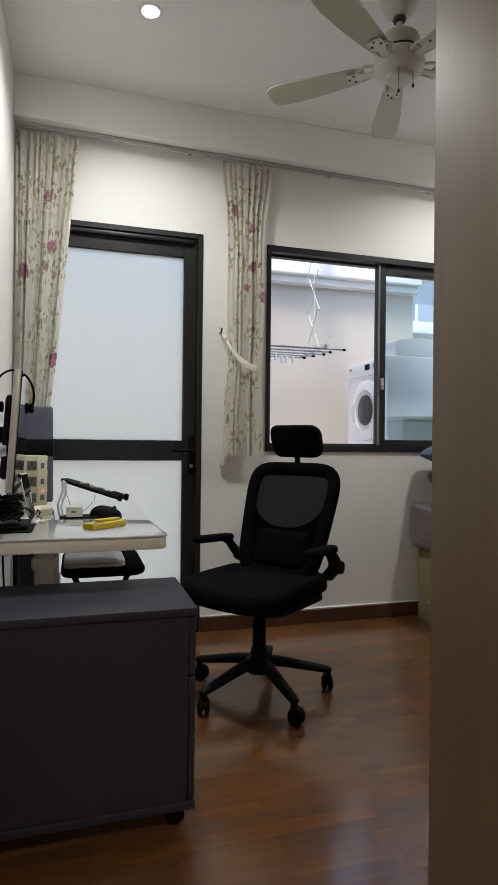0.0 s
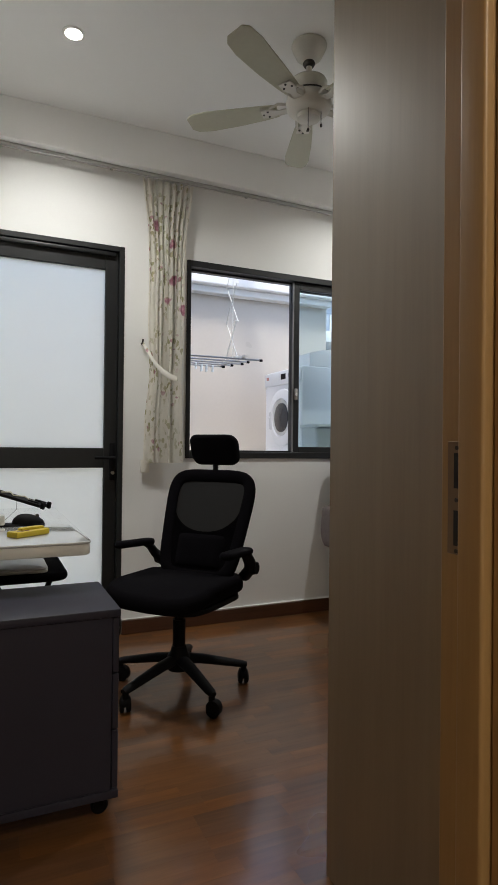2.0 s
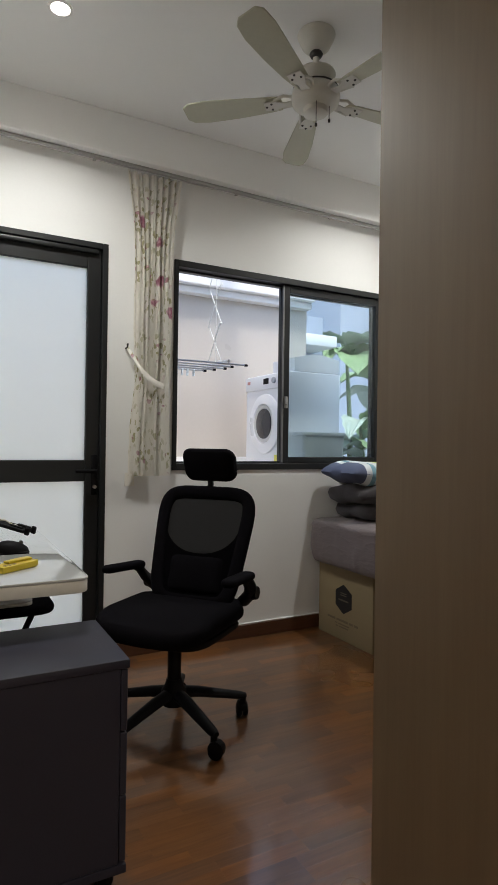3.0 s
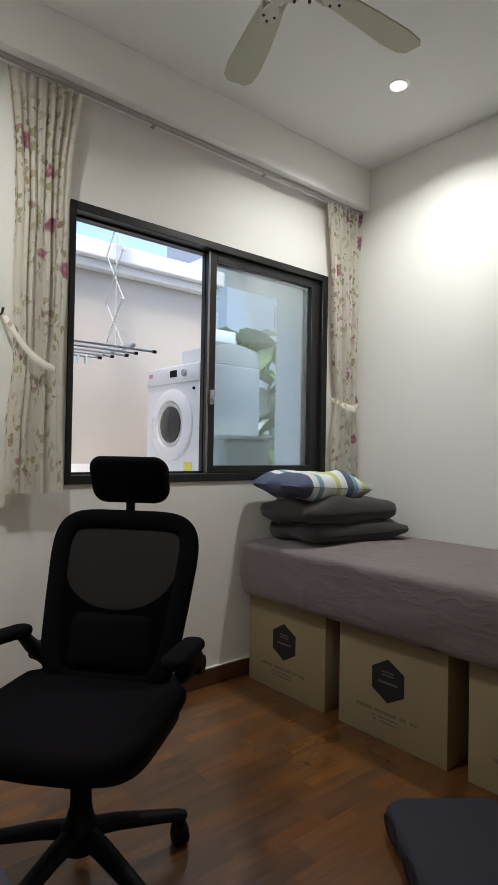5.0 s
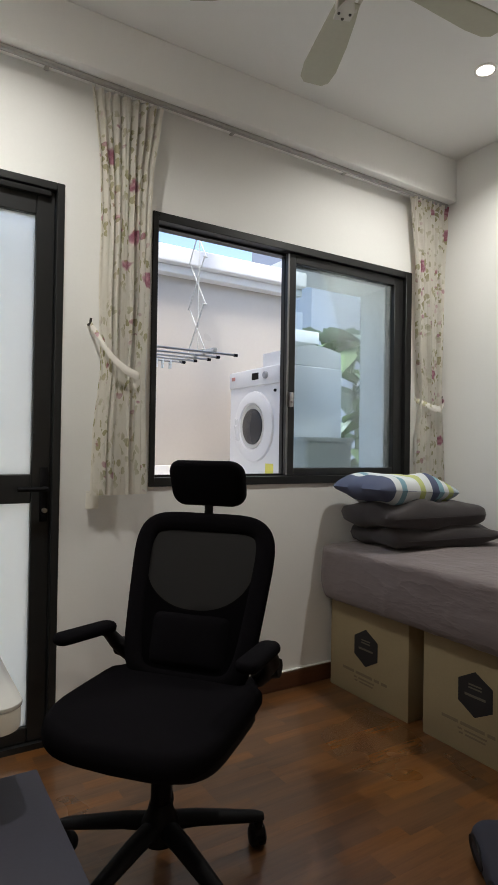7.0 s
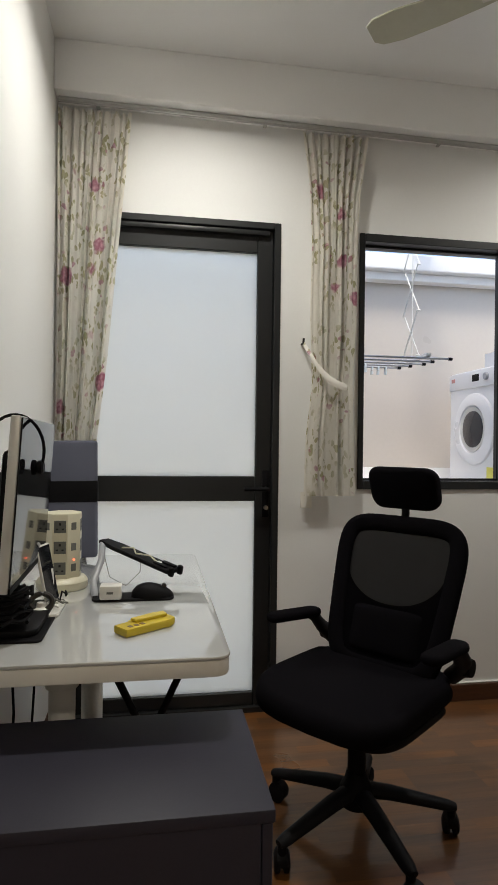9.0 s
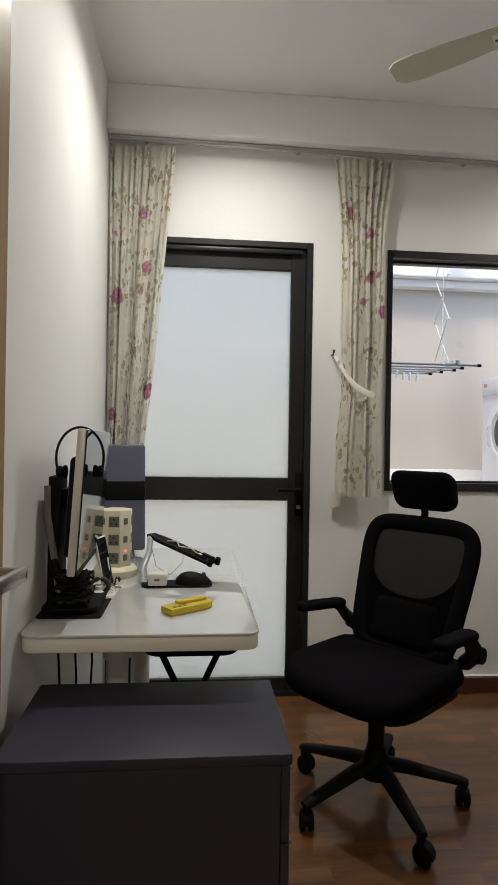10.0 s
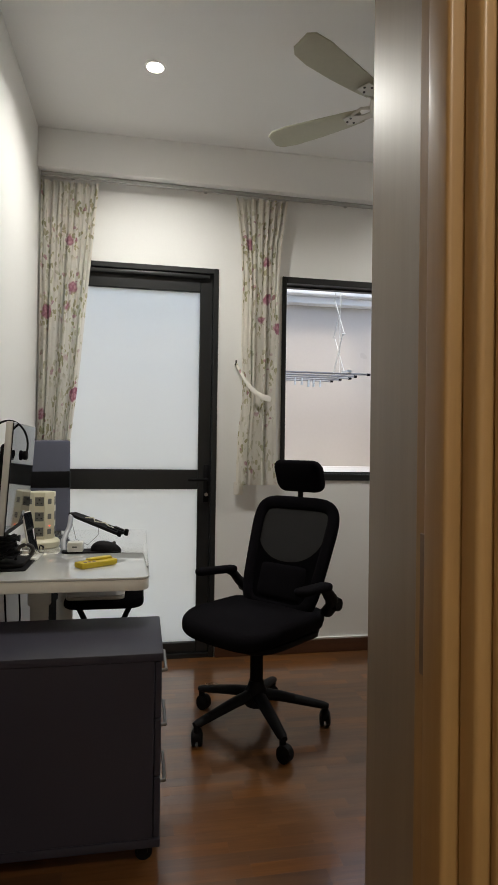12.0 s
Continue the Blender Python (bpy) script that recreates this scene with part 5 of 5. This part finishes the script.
# ---- on the desk ----
DZ = 0.7295
mat_ = solo("desk_mat", plate(rounded(-0.300, 1.878, -0.136, 2.22, 0.012, 4), DZ, DZ + 0.005, 0.0015, 1), M_BLACKPLASTIC, "thin black mat under the monitor stand", "desk mat")
mon = thing("monitor", "slim monitor with silver edge, switched off, on a stand", "monitor", at(-0.20, 2.03, DZ + 0.005))
mm = at(-0.186, 2.03, 1.02) @ pose(0, 0, 0, 0, 3.5, 1.5)
part("casing", moved(block(-0.014, -0.25, -0.163, 0.006, 0.20, 0.19, 0.004, 2), mm), M_SILVER, mon, "silver monitor edge")
part("screen", moved(block(0.0062, -0.247, -0.150, 0.0095, 0.197, 0.187, 0.001, 1), mm), M_SCREEN, mon, "dark glossy screen")
part("bezel", moved(block(0.0062, -0.25, -0.163, 0.0105, 0.20, -0.1505), mm), M_BLACKPLASTIC, mon)
part("rear_housing", moved(block(-0.036, -0.2, -0.13, -0.0142, 0.15, 0.12, 0.012, 2), mm), M_BLACKPLASTIC, mon)
part("stand_column", join(block(-0.292, 1.96, DZ + 0.006, -0.262, 2.06, 1.085, 0.006, 2), block(-0.265, 1.98, 1.0, -0.225, 2.04, 1.05, 0.004, 1)), M_BLACKPLASTIC, mon)
part("stand_base", plate(rounded(-0.296, 1.90, -0.15, 2.16, 0.03, 6), DZ + 0.0052, DZ + 0.02, 0.004, 2), M_BLACKPLASTIC, mon)
part("cable", tube([(-0.292, 1.955, 1.06), (-0.288, 1.945, 0.98), (-0.268, 1.935, 0.88), (-0.255, 1.93, 0.80), (-0.25, 1.94, 0.755)], 0.009, 8), M_SOCKET, mon, "grey cable")

hp = thing("headphones", "black headphones hanging over the monitor corner", "headphones", at(-0.19, 1.87, 1.1))
arc = [(-0.188 + 0.054 * math.cos(radians(a_)), 1.85 + 0.02 * math.cos(radians(a_)), 1.138 + 0.076 * math.sin(radians(a_))) for a_ in range(-20, 201, 11)]
part("headband", tube(arc, 0.003, 8, 1.3), M_BLACKPLASTIC, hp)
for xx, s_ in ((-0.246, 1), (-0.128, -1)):
    e_ = part("ear_cup", moved(turned([(0.011, 0.006), (0.015, 0.01), (0.015, 0.017), (0.011, 0.022)], n=20), at(xx, 1.85 + 0.02 * (xx + 0.188) / 0.054, 1.104) @ pose(0, 0, 0, 0, 90 * s_, 0)), M_BLACKPLASTIC, hp)
    part("ear_pad", moved(turned([(0.012, 0.021), (0.016, 0.024), (0.016, 0.030), (0.009, 0.032)], n=20), at(xx, 1.85 + 0.02 * (xx + 0.188) / 0.054, 1.104) @ pose(0, 0, 0, 0, 90 * s_, 0)), M_FABRIC, e_)


def coil(cx, cy, cz, r, turns, seed):
    rnd = random.Random(seed)
    pts = []
    for i in range(turns * 16):
        a_ = 2 * math.pi * i / 16
        rr = r * (0.75 + 0.3 * rnd.random())
        pts.append((cx + rr * math.cos(a_), cy + rr * 1.1 * math.sin(a_), cz + 0.012 + 0.075 * i / (turns * 16) + 0.012 * rnd.random()))
    return tube(pts, 0.0045, 6)


cb = thing("cable_bundle", "tangled black cables and webcam at the monitor's foot", "cables", at(-0.215, 1.92, DZ + 0.02))
part("coil", coil(-0.215, 1.925, DZ + 0.018, 0.048, 6, 4), M_BLACKPLASTIC, cb)
part("coil", coil(-0.205, 1.94, DZ + 0.02, 0.03, 5, 9), M_BLACKPLASTIC, cb)
part("webcam", join(moved(turned([(0.0, -0.03), (0.03, -0.022), (0.04, 0.0), (0.03, 0.03), (0.0, 0.038)], n=24), at(-0.215, 1.925, DZ + 0.062)), tube([(-0.255, 1.93, DZ + 0.10), (-0.27, 1.935, DZ + 0.14)], 0.012, 10)), M_BLACKPLASTIC, cb)
part("clip", turned([(0.006, 0), (0.009, 0.004), (0.009, 0.01), (0.005, 0.013)], (-0.243, 1.90, DZ + 0.062), 14), M_CHROME, cb)
wires = thing("loose_cables", "thin grey and black cables behind the phone stand", "cables", at(-0.17, 2.12, DZ))
for k in range(4):
    rnd = random.Random(40 + k)
    pts = [(-0.23 + 0.03 * k, 2.06 + 0.02 * k, DZ + 0.008)]
    for i in range(7):
        pts.append((pts[-1][0] + rnd.uniform(-0.015, 0.03), pts[-1][1] + rnd.uniform(-0.01, 0.03), DZ + 0.006 + 0.03 * math.sin(math.pi * (i + 1) / 8) * rnd.uniform(0.3, 1.2)))
    part("cable", tube(pts, 0.0025, 6), (M_BLACKPLASTIC, M_SOCKET, M_WHITEPLASTIC, M_BLACKPLASTIC)[k], wires)

PX, PY = -0.165, 2.125
ph = thing("phone_stand", "white charging stand holding a white phone upright", "phone stand", at(PX, PY, DZ))
part("base", plate(rounded(PX - 0.036, PY - 0.075, PX + 0.036, PY + 0.065, 0.022, 6), DZ, DZ + 0.012, 0.004, 2), M_WHITEPLASTIC, ph)
part("upright", tube([(PX + 0.008, PY + 0.02, DZ + 0.01), (PX - 0.002, PY + 0.035, DZ + 0.10)], 0.008), M_WHITEPLASTIC, ph)
phm = at(PX - 0.004, PY + 0.012, DZ + 0.085) @ pose(0, 0, 0, 12, 0, -104)
phone_ = part("phone", moved(block(-0.035, -0.004, -0.066, 0.035, 0.004, 0.082, 0.003, 2), phm), M_WHITEPLASTIC, ph, "white phone")
part("phone_screen", moved(block(-0.032, 0.0042, -0.062, 0.032, 0.0048, 0.078), phm), M_SCREEN, phone_)
part("watch_pedestal", turned([(0.024, 0.011), (0.022, 0.02), (0.012, 0.024), (0.011, 0.034)], (PX - 0.008, PY - 0.045, DZ), 20), M_WHITEPLASTIC, ph)
part("watch_band", ring_tube([(PX - 0.008 + 0.026 * math.cos(radians(a_)), PY - 0.045 + 0.008 * math.sin(radians(a_)), DZ + 0.034 + 0.019 * math.sin(radians(a_))) for a_ in range(0, 360, 20)], 0.007, 8), M_DARKMETAL, ph, "dark metal watch band")

tw = thing("socket_tower", "cream tower extension lead with rows of sockets", "extension lead", at(-0.165, 2.38, DZ))
TX, TY = -0.168, 2.375
part("base", turned([(0.07, 0), (0.074, 0.006), (0.074, 0.022), (0.066, 0.032), (0.05, 0.036)], (TX, TY, DZ), 36), M_CREAM, tw)
octo = [(TX + 0.056 * math.cos(radians(22.5 + 45 * i)), TY + 0.056 * math.sin(radians(22.5 + 45 * i))) for i in range(8)]
part("column", plate(octo, DZ + 0.03, DZ + 0.222, 0.004, 2), M_CREAM, tw)
for i in (5, 6, 7, 0):
    for k in range(3):
        m_ = at(TX, TY, DZ + 0.065 + 0.06 * k) @ pose(0, 0, 0, 0, 0, 45 * i)
        so = part("socket", moved(block(0.0505, -0.017, -0.018, 0.0525, 0.017, 0.018, 0.001, 1) if i % 2 == 0 else block(0.0505, -0.009, -0.011, 0.0525, 0.009, 0.011, 0.001, 1), m_), M_SOCKET, tw, "grey socket face")
        if i % 2 == 0:
            part("pin_holes", moved(join(block(0.0526, -0.003, 0.004, 0.0529, 0.003, 0.011), block(0.0526, -0.011, -0.009, 0.0529, -0.005, -0.005), block(0.0526, 0.005, -0.009, 0.0529, 0.011, -0.005)), m_), M_PRINT, so, smooth=0)
part("indicator", moved(turned([(0.0026, 0), (0.0026, 0.002)], n=12), at(TX, TY, DZ + 0.088) @ pose(0, 0, 0, 0, 0, 315) @ at(0.0523, 0.0, 0) @ pose(0, 0, 0, 0, 90, 0)), M_RED, tw, "lit red indicator")

bag = thing("laptop_sleeve", "slate-grey fabric case with a black band standing on the desk", "case", at(-0.215, 2.83, DZ))
part("case", moved(block(-0.088, -0.022, 0.0, 0.108, 0.022, 0.435, 0.01, 3), at(-0.217, 2.835, DZ) @ pose(0, 0, 0, 0, -0.8, 0)), M_GREYBAG, bag)
part("band", moved(block(-0.0905, -0.0245, 0.205, 0.1105, 0.0245, 0.288, 0.008, 2), at(-0.217, 2.835, DZ) @ pose(0, 0, 0, 0, -0.8, 0)), M_BLACKPLASTIC, bag, "wide black band")

arm_t = thing("tablet_holder", "black folding device arm on a grey curved stand", "holder", at(0.0, 2.25, DZ))
part("foot", plate(rounded(-0.066, 2.19, 0.155, 2.27, 0.02, 5), DZ, DZ + 0.006, 0.002, 1), M_BLACKPLASTIC, arm_t)
part("stand", tube([(-0.060, 2.235, DZ + 0.005), (-0.068, 2.27, DZ + 0.04), (-0.052, 2.33, DZ + 0.085), (-0.055, 2.40, DZ + 0.118), (-0.052, 2.432, DZ + 0.127)], 0.010, 10, 0.5), M_APPLGREY, arm_t, "grey curved strut")
am = look((-0.055, 2.434, DZ + 0.126), (0.158, 2.24, DZ + 0.067))
part("arm", moved(plate([(-0.018, 0.0), (0.018, 0.0), (0.026, 0.06), (0.026, 0.285), (0.017, 0.292), (-0.017, 0.292), (-0.026, 0.285), (-0.026, 0.06)], -0.006, 0.006, 0.002, 1), am @ pose(0, 0, 0, -90)), M_BLACKPLASTIC, arm_t)
part("clamp", moved(join(block(-0.020, 0.006, -0.285, -0.006, 0.013, -0.235, 0.003, 2), block(0.008, 0.006, -0.275, 0.02, 0.012, -0.225, 0.003, 2), block(-0.026, -0.01, -0.304, -0.014, 0.016, -0.287, 0.003, 1), block(0.012, -0.01, -0.304, 0.024, 0.016, -0.287, 0.003, 1)), am), M_BLACKPLASTIC, arm_t)
part("label", moved(block(-0.012, 0.0062, -0.238, 0.012, 0.0068, -0.222), am), M_WHITEPLASTIC, arm_t, "small white sticker")
part("cord", moved(tube([(0.01, 0.008, -0.09), (-0.008, 0.014, -0.12), (0.012, 0.009, -0.15), (-0.005, 0.013, -0.19), (0.004, 0.008, -0.225)], 0.0025, 6), am), M_CREAM, arm_t, "thin cream cord")
part("wire", tube([(-0.06, 2.42, DZ + 0.12), (-0.03, 2.36, DZ + 0.03), (0.02, 2.32, DZ + 0.012), (0.06, 2.33, DZ + 0.05), (0.06, 2.33, DZ + 0.10)], 0.0012, 5), M_SOCKET, arm_t)
plug = thing("power_adapter", "small white cube power adapter", "adapter", at(-0.016, 2.2, DZ + 0.006))
part("body", block(-0.044, 2.185, DZ + 0.0062, 0.014, 2.23, DZ + 0.044, 0.005, 2), M_WHITEPLASTIC, plug)
part("port", block(-0.025, 2.1845, DZ + 0.022, -0.008, 2.1852, DZ + 0.028), M_SOCKET, plug)
pouch = thing("mouse", "black computer mouse on the holder's foot", "mouse", at(0.095, 2.23, DZ + 0.006))
bm = bmesh.new()
bmesh.ops.create_uvsphere(bm, u_segments=24, v_segments=14, radius=1)
for v in bm.verts:
    v.co = Vector((v.co.x * 0.058, v.co.y * 0.034, max(0.0, v.co.z) * 0.036 * (1 - 0.25 * v.co.x)))
part("shell", moved(bm, at(0.096, 2.222, DZ + 0.0062)), M_BLACKPLASTIC, pouch)
part("wheel", tube([(0.128, 2.215, DZ + 0.034), (0.128, 2.229, DZ + 0.034)], 0.007, 10), M_DARKMETAL, pouch)
yel = thing("label_maker", "yellow plastic hand-held device lying on the desk", "device", at(0.08, 1.955, DZ) @ pose(0, 0, 0, 0, 0, 36))
part("body", plate([(-0.072, -0.034), (0.05, -0.034), (0.07, -0.022), (0.07, 0.026), (0.055, 0.036), (0.002, 0.036), (-0.004, 0.026), (-0.03, 0.026), (-0.036, 0.018), (-0.072, 0.016)], 0.0, 0.019, 0.004, 2), M_YELLOW, yel, local=True)
part("lever", plate([(-0.03, -0.008), (0.055, -0.012), (0.062, 0.012), (0.03, 0.018), (-0.03, 0.014)], 0.0192, 0.027, 0.003, 2), M_YELLOW, yel, local=True)
for k in range(3):
    part("button", block(-0.058 + 0.016 * k, -0.026, 0.0186, -0.048 + 0.016 * k, -0.014, 0.0205, 0.001, 1), M_STRIKE, yel, local=True)
part("slot", block(0.018, 0.0205, 0.0186, 0.052, 0.0265, 0.0198), M_STRIKE, yel, local=True)

# cables down the wall under the desk
for k, (yy, xx) in enumerate(((1.99, -0.27), (2.06, -0.24), (2.2, -0.22))):
    cbl = thing("hanging_cable", "thin black cable hanging under the desk", "cable", at(xx, yy, 0), "cables under the desk")
    part("cord", tube([(xx, yy, 0.686), (xx + 0.008, yy + 0.01, 0.5), (xx - 0.006, yy + 0.02, 0.25), (xx + 0.01, yy, 0.01), (xx + 0.05, yy + 0.03, 0.006)], 0.0035, 6), M_BLACKPLASTIC, cbl)

# ---- parquet strips, last ----
STRIP_W, STRIP_L, rnd = 0.050, 0.25, random.Random(11)
mesh_cache = {}


def strip_bm(length, width):
    bm = block(-length / 2, -width / 2, -0.0115, length / 2, width / 2, 0.0)
    top = [e for e in bm.edges if e.verts[0].co.z > -0.001 and e.verts[1].co.z > -0.001]
    bmesh.ops.bevel(bm, geom=top, offset=0.00015, segments=1, affect="EDGES")
    return bm


def strip_mesh(length, width):
    key = (round(length, 3), round(width, 3))
    if key not in mesh_cache:
        mesh_cache[key] = finish("floor_strip", strip_bm(length, width), M_FLOOR, 0)
    return mesh_cache[key]


y, rest = 0.421, []
while y < YN - 0.001:
    w_ = min(STRIP_W, YN - y)
    x = XW
    ln = rnd.choice((0.05, 0.10, 0.15, 0.21))
    while x < XE - 0.001:
        ln = min(ln, XE - x)
        if y > 1.18 and 0.06 < x < 1.95:
            ob = new("floor_strip", strip_mesh(ln, w_))
            ob.location = (x + ln / 2, y + w_ / 2, 0)
            ob.parent = floor
        else:
            rest.append((x + ln / 2, y + w_ / 2, ln, w_))
        x += ln
        ln = STRIP_L
    y += w_
verts, faces = [], []
for cx_, cy_, ln, w_ in rest:
    a_, b_, k = ln / 2 - 0.0001, w_ / 2 - 0.0001, len(verts)
    verts += [(cx_ + sx * a_, cy_ + sy * b_, z_) for z_ in (-0.0115, 0.0) for sx, sy in ((-1, -1), (1, -1), (1, 1), (-1, 1))]
    faces += [(k + 4, k + 5, k + 6, k + 7)] + [(k + i, k + (i + 1) % 4, k + 4 + (i + 1) % 4, k + 4 + i) for i in range(4)]
me = bpy.data.meshes.new("floor_strips")
me.from_pydata(verts, [], faces)
me.materials.append(M_FLOOR_REST)
rest_ob = tagged(new("floor_strips", me), kind="stuff")
rest_ob.parent = floor
